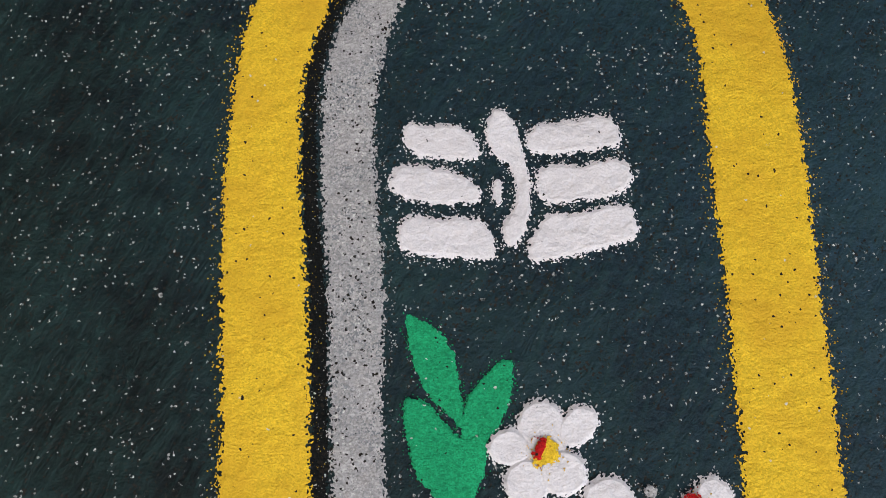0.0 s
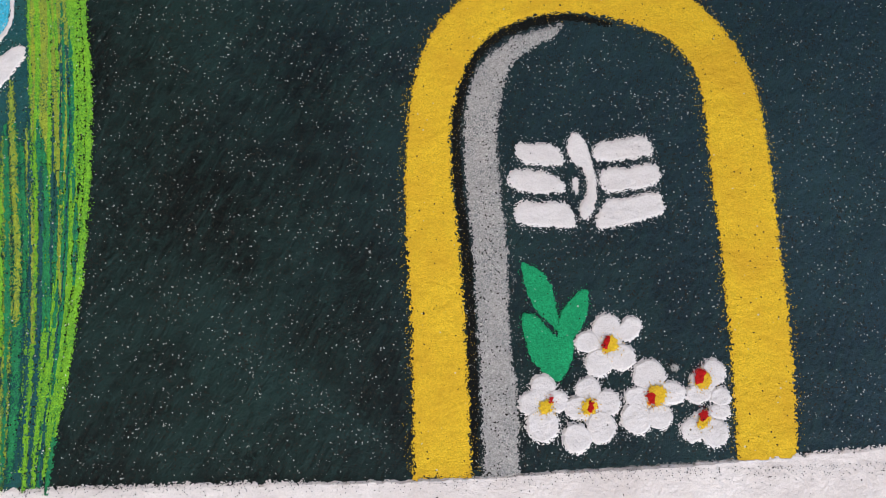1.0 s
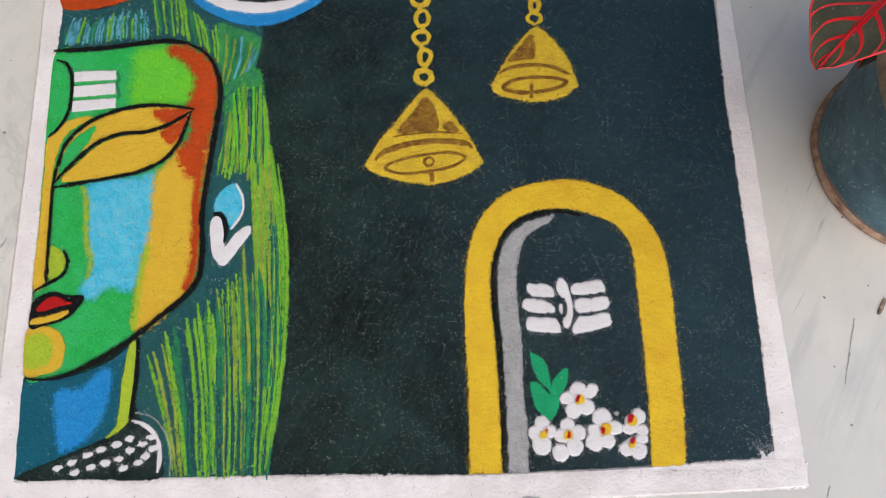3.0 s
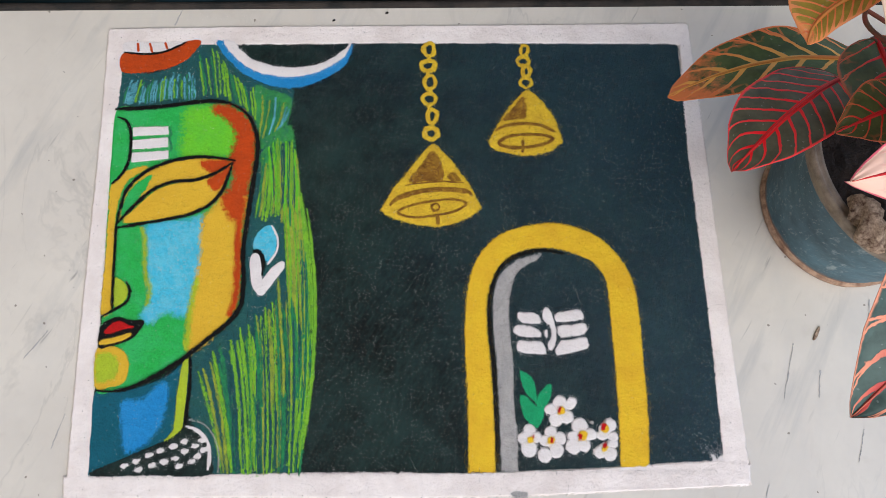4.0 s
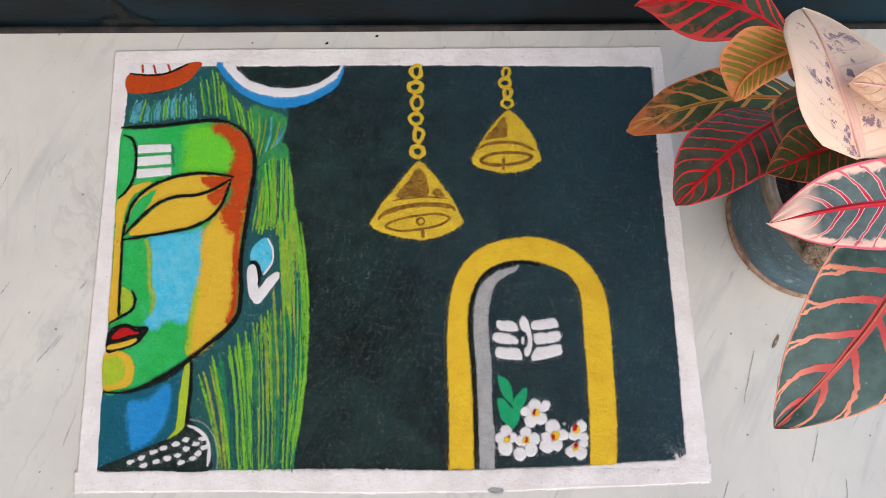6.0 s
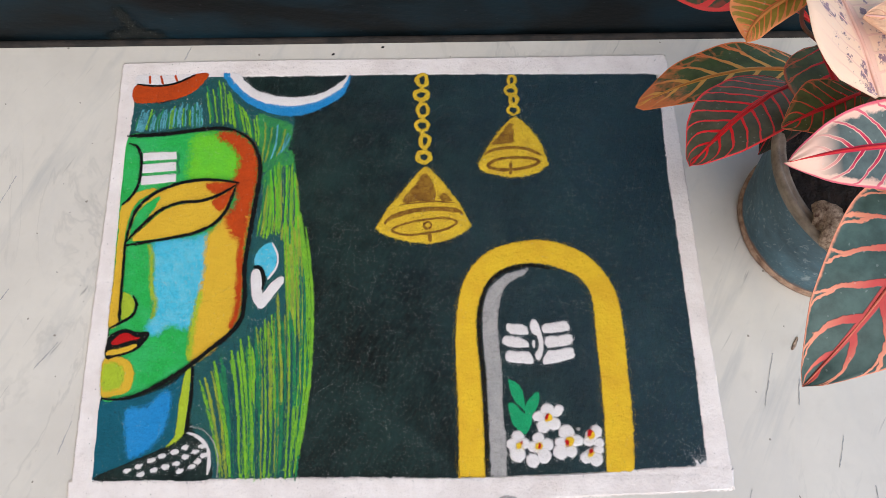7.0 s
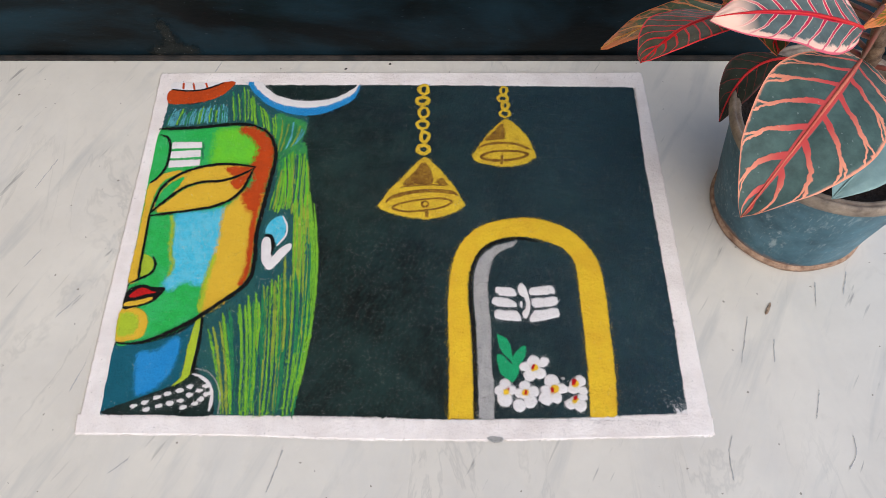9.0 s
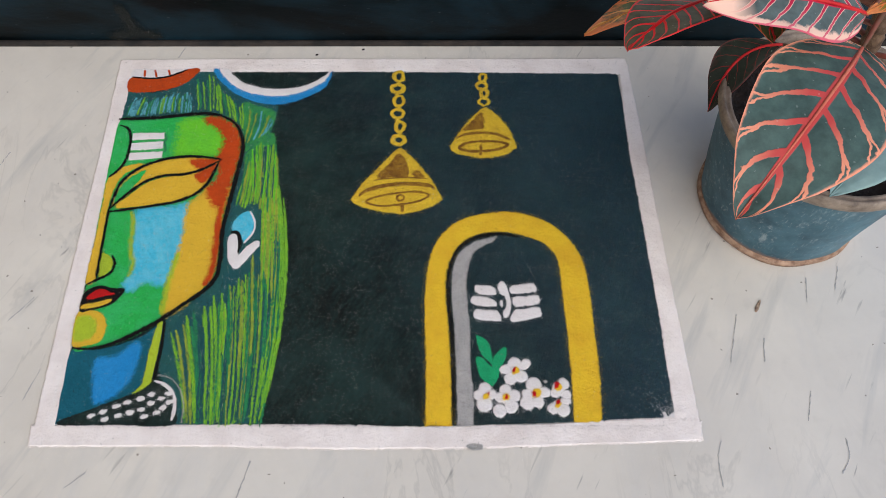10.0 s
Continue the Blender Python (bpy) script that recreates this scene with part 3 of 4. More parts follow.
patch("leaflet", M_LEAF, [(65, 85), (73, 83), (81, 73), (86, 71), (93, 73), (92, 60), (87, 50), (82, 46), (74, 53), (68, 60), (65, 73)], sprig, 2.2, 1.6, 0.5, 0.2)


def flower(petals, eye, red):
    f = group("flower", rangoli, "white powder flower with a yellow and red eye")
    for i, (x, y, rx, k, turn) in enumerate(petals):
        patch("petal", M_WHITE, ring(x, y, rx * 1.06, rx * 1.06 * k, turn, 9), f, 2.4 + 0.3 * i, 3.0, 0.5, 0.9)
    x, y, r = eye
    patch("heart", M_WHITE, ring(x, y, r * 1.5, r * 1.5, 0, 9), f, 2.1, 2.4, 0.5, 0.9)
    patch("eye", M_YELLOW, ring(x, y, r, r * 0.8, 50, 8), f, 6.0, 3.0, 0.9, 0.6)
    x, y, r = red
    patch("eye_spot", M_RED, ring(x, y, r * 0.7, r * 1.15, -25, 8), f, 6.8, 2.2, 1.6, 0.5)


flower([(113.0, 76.0, 8.1, 1.0, 0), (126.0, 75.0, 8.0, 0.72, 40), (101.0, 68.0, 7.0, 0.9, 0), (107.0, 56.0, 8.0, 0.95, 30), (120.0, 59.0, 8.0, 0.95, 0)], (114.0, 66.0, 5.0), (112.0, 67.0, 3.0))
flower([(74.0, 43.0, 7.0, 1.0, 0), (68.0, 34.0, 8.0, 0.85, 0), (81.0, 35.0, 7.1, 0.9, 0), (73.0, 22.0, 9.0, 1.05, 0)], (75.0, 32.0, 4.0), (78.0, 35.0, 2.0))
flower([(100.0, 41.0, 7.0, 1.0, 0), (110.0, 33.0, 8.0, 0.9, 20), (94.0, 31.0, 8.0, 0.8, 0), (106.0, 20.0, 8.0, 1.1, 0), (92.0, 14.0, 8.0, 1.0, 0)], (100.0, 31.0, 5.0), (101.0, 31.0, 3.0))
flower([(136.0, 48.0, 9.0, 1.0, 0), (148.0, 38.0, 8.0, 0.8, 0), (129.0, 36.0, 8.1, 0.75, 0), (127.0, 24.0, 9.0, 0.95, 0), (140.0, 25.0, 7.1, 1.0, 0)], (139.0, 37.0, 6.0), (136.0, 35.0, 3.0))
flower([(173.0, 49.0, 7.0, 1.0, 0), (164.0, 37.0, 7.0, 0.8, 0), (176.0, 35.0, 6.0, 0.9, 0)], (167.0, 44.0, 5.0), (165.0, 47.0, 3.0))
flower([(175.0, 27.0, 6.0, 0.8, 0), (159.0, 17.0, 7.0, 0.95, 0), (171.0, 15.0, 8.0, 1.0, 0)], (165.0, 22.0, 4.0), (165.0, 25.0, 3.0))


# bells on their chains
def chain(bell, x0, y0, x1, y1, links, r):
    for i in range(links):
        t = i / (links - 1)
        x, y = x0 + (x1 - x0) * t + (1.2 if i % 2 else -1.2), y0 + (y1 - y0) * t
        x += random.uniform(-1.0, 1.0)
        if i:
            stroke("joint", M_OCHRE, [(x, y - (y1 - y0) / (links - 1) * 0.72), (x + 0.5, y - (y1 - y0) / (links - 1) * 0.5), (x, y - (y1 - y0) / (links - 1) * 0.3)], r * 0.8, bell, 2.7, 2.2, 1.2, 0.6)
        loop = [(px + random.uniform(-0.8, 0.8), py + random.uniform(-0.8, 0.8)) for px, py in ring(x, y, r * (0.95 if i % 2 else 1.2) * random.uniform(0.9, 1.1), r * (1.35 if i % 2 else 1.1), 0, 8)]
        stroke("link", M_OCHRE, loop, r * random.uniform(0.65, 0.9), bell, 2 + 0.3 * (i % 2), 2.2, 1.1, 0.8, closed=True)


bell = group("bell", rangoli, "ochre powder bell hanging on a chain")
patch("shell", M_OCHRE, [(-43, 418), (-59, 400), (-79, 374), (-95, 353), (-105, 335), (-109, 324), (-95, 315), (-69, 307), (-37, 303), (-5, 311), (16, 324), (20, 331), (15, 342), (6, 360), (-13, 388), (-32, 411)], bell, 2, 4.0, 1.2, 0.35)
patch("shade", M_BROWN, [(-43, 408), (-56, 390), (-74, 365), (-50, 365), (-29, 368), (-33, 395)], bell, 3.2, 3.5, 1.0, 0.4)
patch("shade", M_BROWN, [(-15, 378), (-6, 368), (-9, 365), (-23, 370)], bell, 3.2, 4.5, 1.0, 0.3)
stroke("shade_line", M_BROWN, [(-79, 359), (-63, 362), (-30, 365), (-1, 363)], 2.0, bell, 3.5, 1.2)
stroke("shade_line", M_BROWN, [(-99, 331), (-89, 341), (-63, 350), (-30, 354), (3, 351), (9, 344)], 6.5, bell, 3.5, 2.0)
stroke("mouth_line", M_BROWN, [(-88, 322), (-72, 331), (-46, 337), (-17, 340), (1, 335), (-10, 325), (-37, 318), (-69, 315)], 3.2, bell, 3.5, 1.6, closed=True)
stroke("clapper", M_BROWN, ring(-39.0, 329.0, 5.0, k=8), 3.0, bell, 4.2, 1.2, closed=True)
stroke("clapper", M_BROWN, [(-38, 320), (-36, 313), (-36, 305)], 5.0, bell, 4.2, 1.4)
chain(bell, -44, 434, -49, 560, 6, 7.4)
bell = group("bell", rangoli, "small ochre powder bell hanging on a chain")
patch("shell", M_OCHRE, [(86, 499), (72, 485), (55, 463), (41, 438), (34, 423), (38, 413), (57, 407), (80, 403), (110, 407), (127, 418), (132, 425), (129, 440), (120, 462), (104, 486), (94, 496)], bell, 2, 4.0, 1.2, 0.35)
patch("shade", M_BROWN, [(82, 489), (66, 470), (53, 454), (69, 456), (84, 458), (84, 476)], bell, 3.2, 4.0, 1.0, 0.4)
stroke("shade_line", M_BROWN, [(42, 438), (55, 445), (79, 449), (102, 447), (124, 437)], 4.5, bell, 3.5, 2.0)
stroke("mouth_line", M_BROWN, [(47, 421), (61, 430), (85, 433), (108, 432), (120, 427), (107, 419), (80, 414), (57, 415)], 4.5, bell, 3.5, 1.8, closed=True)
stroke("clapper", M_BROWN, [(79, 425), (79, 414), (78, 406)], 4.0, bell, 4.2, 1.4)
chain(bell, 87, 510, 85, 560, 4, 6.2)

# flat fields of colour with black outlines, and long strands
fields = group("colour_fields", rangoli, "flat powder fields of green, yellow, blue and rust with black outlines")
patch("strand_field", M_TEAL, [(-463, 527), (-428, 520), (-397, 531), (-371, 556), (-360, 569), (-338, 569), (-325, 550), (-299, 522), (-268, 504), (-234, 498), (-233, 474), (-237, 449), (-232, 423), (-227, 394), (-223, 353), (-219, 313), (-214, 273), (-209, 234), (-204, 189), (-201, 144), (-202, 86), (-206, 37), (-209, -3), (-210, -11), (-214, -11), (-247, -11), (-300, -11), (-305, -9), (-312, 30), (-336, 58), (-346, 130), (-386, 312), (-467, 464)], fields, 1.2, 4.0, 1.4, 0.3)
patch("rust_band", M_RUST, [(-466, 549), (-437, 547), (-411, 551), (-388, 563), (-379, 570), (-362, 570), (-366, 558), (-382, 539), (-405, 528), (-436, 521), (-465, 523)], fields, 2.2, 1.5, 0.6, 0.6)
patch("white_band", M_WHITE, [(-463, 567), (-424, 567), (-388, 568), (-406, 555), (-432, 550), (-464, 553)], fields, 2.2, 1.6, 0.6, 0.6)
for bead in ([(-447, 566), (-445, 552)], [(-431, 566), (-426, 551)], [(-410, 567), (-406, 556)]):
    stroke("bead_line", M_RUST, bead, 3.5, fields, 3.2)
stroke("outline", M_JET, [(-464, 551), (-435, 549), (-409, 553), (-380, 568)], 3.1, fields, 3.4, 2.6, 0.7)
patch("crescent_edge", M_BLUE, [(-339, 569), (-327, 548), (-301, 522), (-268, 505), (-232, 500), (-205, 507), (-177, 523), (-160, 539), (-153, 568), (-166, 551), (-205, 527), (-245, 522), (-286, 535), (-316, 561), (-324, 569)], fields, 3.0, 3.0, 0.9, 0.3)
patch("crescent", M_WHITE, [(-330, 569), (-315, 548), (-294, 530), (-265, 519), (-233, 516), (-205, 522), (-180, 535), (-162, 551), (-154, 571), (-166, 556), (-190, 539), (-222, 531), (-254, 531), (-286, 540), (-305, 555), (-316, 569)], fields, 3.8, 3.0, 1.0, 0.6)
patch("side_field", M_SIDE, [(-282, 502), (-264, 497), (-237, 487), (-233, 474), (-238, 449), (-254, 426), (-274, 410), (-279, 444), (-283, 474)], fields, 2.0, 4.0, 1.2, 0.3)
patch("side_field", M_SIDE, [(-237, 444), (-228, 426), (-223, 394), (-219, 357), (-237, 357), (-255, 369), (-270, 394), (-263, 415)], fields, 2.0, 5.0, 1.4, 0.3)
patch("green_field", M_GREEN, [(-464, 466), (-431, 467), (-400, 469), (-369, 473), (-338, 475), (-318, 474), (-297, 464), (-283, 444), (-277, 419), (-278, 394), (-282, 353), (-286, 312), (-287, 273), (-285, 234), (-286, 204), (-295, 183), (-315, 160), (-343, 138), (-370, 116), (-397, 102), (-428, 94), (-452, 94), (-453, 159), (-461, 304), (-466, 409)], fields, 3.0, 1.8, 0.5, 0.3)
patch("lime_field", M_LIME, [(-372, 467), (-333, 469), (-305, 452), (-303, 402), (-367, 396), (-376, 418), (-373, 443)], fields, 3.9, 20.0, 3.0, 0.1)
patch("sky_field", M_SKY, [(-410, 305), (-367, 310), (-349, 314), (-337, 315), (-333, 296), (-335, 249), (-340, 223), (-344, 200), (-354, 185), (-376, 189), (-395, 175), (-406, 184), (-398, 211), (-406, 242), (-407, 272)], fields, 4.5, 12.0, 2.5, 0.1)
patch("gold_field", M_GOLD, [(-315, 347), (-330, 325), (-340, 303), (-339, 249), (-343, 219), (-347, 181), (-347, 143), (-339, 140), (-315, 161), (-296, 184), (-289, 211), (-290, 273), (-288, 312), (-285, 344)], fields, 5.1, 11.0, 2.6, 0.15)
patch("rust_field", M_RUST, [(-333, 473), (-314, 471), (-296, 460), (-283, 440), (-278, 402), (-283, 357), (-288, 316), (-295, 308), (-307, 316), (-317, 340), (-303, 365), (-310, 393), (-304, 425), (-316, 450), (-337, 464)], fields, 5.7, 13.0, 3.0, 0.15)
stroke("rust_edge", M_RUST, [(-292, 328), (-293, 289), (-291, 242), (-292, 204), (-299, 184)], 8.0, fields, 6.0, 7.0, 1.8, 0.15)
patch("gold_strip", M_GOLD, [(-461, 358), (-442, 378), (-417, 383), (-443, 361), (-451, 324), (-450, 288), (-446, 234), (-444, 194), (-456, 190), (-458, 257), (-460, 312)], fields, 4.5, 2.5, 0.8, 0.4)
stroke("olive_edge", M_OLIVE, [(-417, 301), (-411, 280), (-407, 242), (-399, 215), (-402, 197)], 6.0, fields, 5.2, 6.0, 1.4, 0.2, strength=0.7)
stroke("olive_edge", M_OLIVE, [(-341, 234), (-346, 196), (-347, 166), (-348, 141)], 7.0, fields, 5.5, 7.0, 1.4, 0.2, strength=0.8)
patch("olive_patch", M_OLIVE, [(-445, 231), (-435, 230), (-426, 219), (-429, 205), (-441, 197)], fields, 4.8, 1.6, 0.5, 0.4)
patch("green_patch", M_GREEN, [(-463, 449), (-451, 441), (-445, 424), (-444, 401), (-450, 376), (-461, 361), (-463, 409)], fields, 4.8, 1.6, 0.5, 0.4)
stroke("outline", M_JET, [(-463, 454), (-451, 449), (-444, 436), (-441, 416), (-442, 393), (-448, 374), (-461, 359)], 3.9, fields, 6.5, 2.6, 0.7)
for bar in ([(-441, 439), (-395, 441), (-394, 430), (-440, 427)], [(-440, 421), (-394, 425), (-393, 412), (-439, 408)], [(-439, 403), (-392, 406), (-391, 395), (-438, 390)]):
    patch("white_bar", M_WHITE, bar, fields, 5.2, 1.4, 0.5, 0.7, corner=True)
stroke("outline", M_STRAND3, [(-393, 440), (-390, 430), (-392, 425), (-388, 411), (-390, 405)], 3.0, fields, 5.0)
patch("gold_patch", M_GOLD, [(-445, 310), (-445, 336), (-433, 362), (-408, 383), (-378, 393), (-347, 396), (-320, 393), (-307, 390), (-323, 377), (-353, 368), (-383, 363), (-407, 352), (-426, 331)], fields, 5.2, 1.6, 0.5, 0.4)
patch("corner_patch", M_GREEN, [(-444, 313), (-442, 336), (-431, 357), (-411, 372), (-416, 355), (-431, 329)], fields, 6.3, 3.5, 0.8, 0.2)
patch("corner_patch", M_RUST, [(-348, 390), (-328, 393), (-308, 391), (-321, 379), (-337, 378)], fields, 6.3, 6.0, 1.4, 0.2)
patch("gold_patch", M_GOLD, [(-440, 308), (-422, 331), (-401, 351), (-375, 361), (-345, 366), (-317, 380), (-307, 388), (-317, 354), (-331, 334), (-357, 319), (-386, 313), (-420, 308)], fields, 7.0, 1.6, 0.5, 0.3)
patch("corner_patch", M_RUST, [(-336, 365), (-317, 379), (-309, 385), (-314, 365), (-323, 351), (-330, 354)], fields, 8.0, 6.0, 1.5, 0.15)
for line in ([(-449, 301), (-446, 324), (-439, 352), (-418, 376), (-386, 391), (-355, 397), (-324, 396), (-302, 392)], [(-447, 306), (-427, 331), (-407, 351), (-382, 362), (-353, 365), (-327, 375), (-307, 389)], [(-449, 299), (-416, 305), (-379, 312), (-353, 319), (-331, 332), (-317, 351), (-310, 373), (-306, 390)]):
    stroke("outline", M_JET, line, 4.4, fields, 8.8, 2.6, 0.7)
stroke("outline", M_JET, [(-449, 302), (-447, 265), (-445, 226), (-443, 194)], 3.6, fields, 8.4, 2.6, 0.7)
stroke("outline", M_JET, [(-429, 229), (-423, 217), (-426, 202), (-441, 192), (-454, 184)], 3.4, fields, 8.4, 2.6, 0.7)
stroke("outline", M_JET, [(-467, 465), (-431, 467), (-400, 470), (-369, 475), (-338, 478), (-314, 475)], 5.7, fields, 8.8, 2.6, 0.7)
stroke("outline", M_JET, [(-314, 474), (-293, 461), (-279, 437), (-274, 406), (-278, 357), (-282, 312), (-285, 269), (-282, 226), (-284, 198), (-297, 177), (-322, 155), (-349, 132), (-377, 113), (-404, 99), (-430, 92), (-452, 93)], 5.7, fields, 8.8, 2.6, 0.7)
patch("black_patch", M_JET, [(-454, 171), (-445, 180), (-432, 183), (-419, 179), (-402, 178), (-409, 163), (-420, 154), (-441, 147), (-454, 146)], fields, 6.0, 1.4, 0.5, 0.4)
patch("small_patch", M_RED, [(-449, 164), (-442, 174), (-432, 178), (-421, 173), (-414, 171), (-428, 168), (-442, 163)], fields, 7.0, 1.2, 0.4, 0.5)
patch("small_patch", M_GOLD, [(-452, 154), (-435, 158), (-417, 163), (-422, 156), (-438, 151), (-453, 149)], fields, 7.0, 1.4, 0.4, 0.5)
patch("gold_disc", M_GOLD, [(-456, 142), (-435, 146), (-421, 137), (-416, 122), (-419, 104), (-436, 97), (-453, 98)], fields, 5.0, 1.8, 0.6, 0.4)
patch("olive_disc", M_OLIVE, [(-455, 135), (-441, 138), (-429, 128), (-430, 112), (-442, 104), (-453, 107)], fields, 6.2, 6.0, 1.0, 0.2)
patch("teal_field", M_NECK, [(-452, 91), (-411, 94), (-369, 110), (-345, 128), (-342, 94), (-345, 55), (-363, 35), (-403, 18), (-437, 2), (-451, -6), (-455, -5), (-453, 38)], fields, 2.4, 1.8, 0.6, 0.4)
patch("blue_field", M_BLUE, [(-419, 79), (-394, 83), (-376, 101), (-367, 98), (-368, 65), (-380, 37), (-402, 22), (-412, 25), (-418, 55)], fields, 3.5, 9.0, 1.6, 0.15)
patch("olive_strip", M_OLIVE, [(-350, 127), (-344, 130), (-343, 101), (-344, 62), (-347, 46), (-365, 33), (-355, 48), (-354, 86)], fields, 4.2, 2.4, 0.7, 0.4)
stroke("outline", M_JET, [(-342, 134), (-340, 94), (-342, 62), (-341, 51)], 4.2, fields, 4.4, 2.6, 0.7)
patch("dark_field", M_BLACK, [(-450, -5), (-410, 13), (-363, 34), (-339, 48), (-320, 34), (-311, 17), (-310, -6), (-380, -6)], fields, 3.4, 2.5, 0.8, 0.3)
stroke("white_arc", M_WHITE, [(-341, 50), (-328, 46), (-315, 34), (-310, 17), (-311, -1)], 4.2, fields, 4.6, 2.0)
stroke("white_arc", M_GREY, [(-338, 58), (-320, 53), (-306, 37), (-299, 17), (-299, -4)], 1.6, fields, 4.4, 2.0, strength=0.6)
for spot in [(-409, 5), (-396, 10), (-393, 0), (-381, 17), (-377, 5), (-368, 22), (-363, 9), (-354, 27), (-350, 13), (-341, 33), (-340, 21), (-345, 4), (-331, 9), (-328, 27), (-324, 15), (-317, 23), (-320, 34)]:
    patch("white_spot", M_WHITE, ring(*spot, 4.6, 2.7, 12, 7), fields, 4.6, 2.6, 1.2, 0.6)
patch("blue_drop", M_SKY, [(-252, 304), (-244, 287), (-245, 269), (-254, 254), (-261, 267), (-273, 274), (-268, 293)], fields, 3.0, 2.5, 1.0, 0.4)
stroke("white_arc", M_WHITE, [(-251, 304), (-243, 287), (-243, 269), (-254, 251)], 2.6, fields, 3.8)
patch("white_hook", M_WHITE, [(-275, 262), (-266, 265), (-261, 251), (-259, 232), (-248, 247), (-236, 255), (-232, 249), (-244, 230), (-255, 214), (-261, 211), (-270, 221), (-275, 242)], fields, 3.8, 1.6, 0.5, 0.9)
stroke("outline", M_JET, [(-273, 269), (-265, 267), (-260, 257), (-260, 243), (-263, 233)], 5.7, fields, 4.8, 2.6, 0.7)


def strands(top, bottom, number, bow, widths, mats, level, short=0.25):
    """Loose lines of powder running from the line top to the line bottom (mm)."""
    a, b = spline(top, False, 1.0), spline(bottom, False, 1.0)
    for i in range(number):
        s = min(1.0, max(0.0, (i + random.uniform(0.1, 0.9)) / number))
        p, q = a[int(s * (len(a) - 1))], b[int(s * (len(b) - 1))]
        t0, t1 = random.uniform(0, short), 1 - random.uniform(0, short * 0.3)
        pts = [p + (q - p) * t + np.array([bow * math.sin(math.pi * t) + random.uniform(-0.8, 0.8), 0]) for t in np.linspace(t0, t1, 5)]
        stroke("strand", random.choice(mats), [tuple(v) for v in pts], random.uniform(*widths), fields, level + 0.25 * (i % 4), 2.4, 0.9, 0.5, strength=random.uniform(0.7, 0.95))


strands([(-336, 122), (-314, 143), (-287, 170), (-266, 196), (-238, 230), (-201, 250)], [(-295, -9), (-268, -9), (-240, -10), (-202, -10)], 24, 3.5, (3.2, 5.6), [M_STRAND, M_STRAND, M_STRAND, M_STRAND2, M_STRAND3], 2.2, 0.14)
strands([(-271, 159), (-252, 204), (-232, 250), (-206, 281)], [(-263, 86), (-237, 58), (-216, 72), (-192, 93)], 18, 1.5, (2.6, 4.2), [M_STRAND, M_STRAND2, M_STRAND3, M_STRAND3], 3.4, 0.4)
strands([(-241, 353), (-229, 357), (-216, 357)], [(-225, 189), (-213, 174), (-196, 166)], 14, 2.5, (3.0, 4.6), [M_STRAND, M_STRAND2, M_STRAND], 3.0)
strands([(-230, 394), (-223, 394), (-219, 394)], [(-219, -4), (-211, -6), (-204, -6)], 7, 22.0, (2.6, 4.0), [M_STRAND], 3.0, 0.3)
strands([(-266, 402), (-255, 415), (-241, 432), (-228, 419)], [(-274, 312), (-259, 308), (-246, 312), (-211, 281)], 22, 2.0, (2.6, 4.4), [M_STRAND, M_STRAND3, M_STRAND, M_STRAND2], 2.9)
strands([(-451, 511), (-419, 512), (-389, 525), (-365, 521)], [(-458, 472), (-424, 474), (-393, 479), (-361, 479)], 38, -1.0, (2.2, 3.6), [M_PALE, M_STRAND, M_PALE, M_STRAND3], 2.0, 0.35)
strands([(-365, 543), (-355, 558), (-339, 558), (-321, 530), (-300, 508), (-284, 500)], [(-353, 486), (-342, 486), (-326, 482), (-310, 474), (-289, 461), (-279, 448)], 17, 1.0, (1.8, 3.2), [M_STRAND, M_STRAND, M_STRAND3], 2.0, 0.3)
strands([(-274, 496), (-259, 489), (-247, 483), (-233, 474)], [(-275, 423), (-273, 419), (-264, 425), (-247, 440)], 9, 2.0, (1.8, 3.0), [M_PALE, M_STRAND3, M_STRAND2, M_STRAND3], 2.9, 0.2)
strands([(-262, 418), (-247, 434), (-236, 440), (-226, 410)], [(-250, 330), (-238, 322), (-226, 326), (-219, 320)], 16, 1.5, (1.8, 3.0), [M_LIME, M_STRAND, M_TEAL], 3.6, 0.2)
strands([(-300, 128), (-278, 158), (-250, 196), (-214, 240)], [(-282, -9), (-258, -9), (-232, -10), (-205, -10)], 13, 2.5, (2.0, 3.4), [M_TEAL, M_TEAL, M_STRAND3], 3.3, 0.25)
strands([(-219, 330), (-212, 290), (-206, 240), (-202, 200)], [(-210, 120), (-205, 80), (-203, 40), (-205, -8)], 16, 5.0, (1.8, 3.2), [M_STRAND, M_STRAND3, M_TEAL], 3.4, 0.3)

# stray grains
X0, X1, Y0, Y1 = -0.455, 0.302, -0.006, 0.572
dots = []
for _ in range(4200):
    x, y = random.uniform(X0 + 0.24, X1), random.uniform(Y0, Y1)
    if noise.noise((x * 14, y * 14, 4.0)) > random.uniform(-0.5, 0.5):
        dots.append((x, y, BED + 0.0008))
grains("grain_scatter", M_WHITE, dots[:-260], 0.00026, rangoli, "scattered white grains on the black powder")
grains("grain_scatter", M_WHITE, dots[-260:], 0.00048, rangoli, "coarser white grains on the black powder")
dots = []
for _ in range(1600):
    s, side = random.random(), random.choice((0, 1, 2, 3))
    d = abs(random.gauss(0, 0.006))
    dots.append([(X0 - 0.018 + s * 0.8, 0.604 + d), (X0 - 0.018 + s * 0.8, -0.038 - d), (-0.485 - d, -0.03 + s * 0.62), (0.330 - 0.02 * s + d, -0.03 + s * 0.62)][side] + (0.0003,))
grains("grain_scatter", M_BORDER, dots, 0.0004, rangoli, "white grains strewn on the marble beside the border")


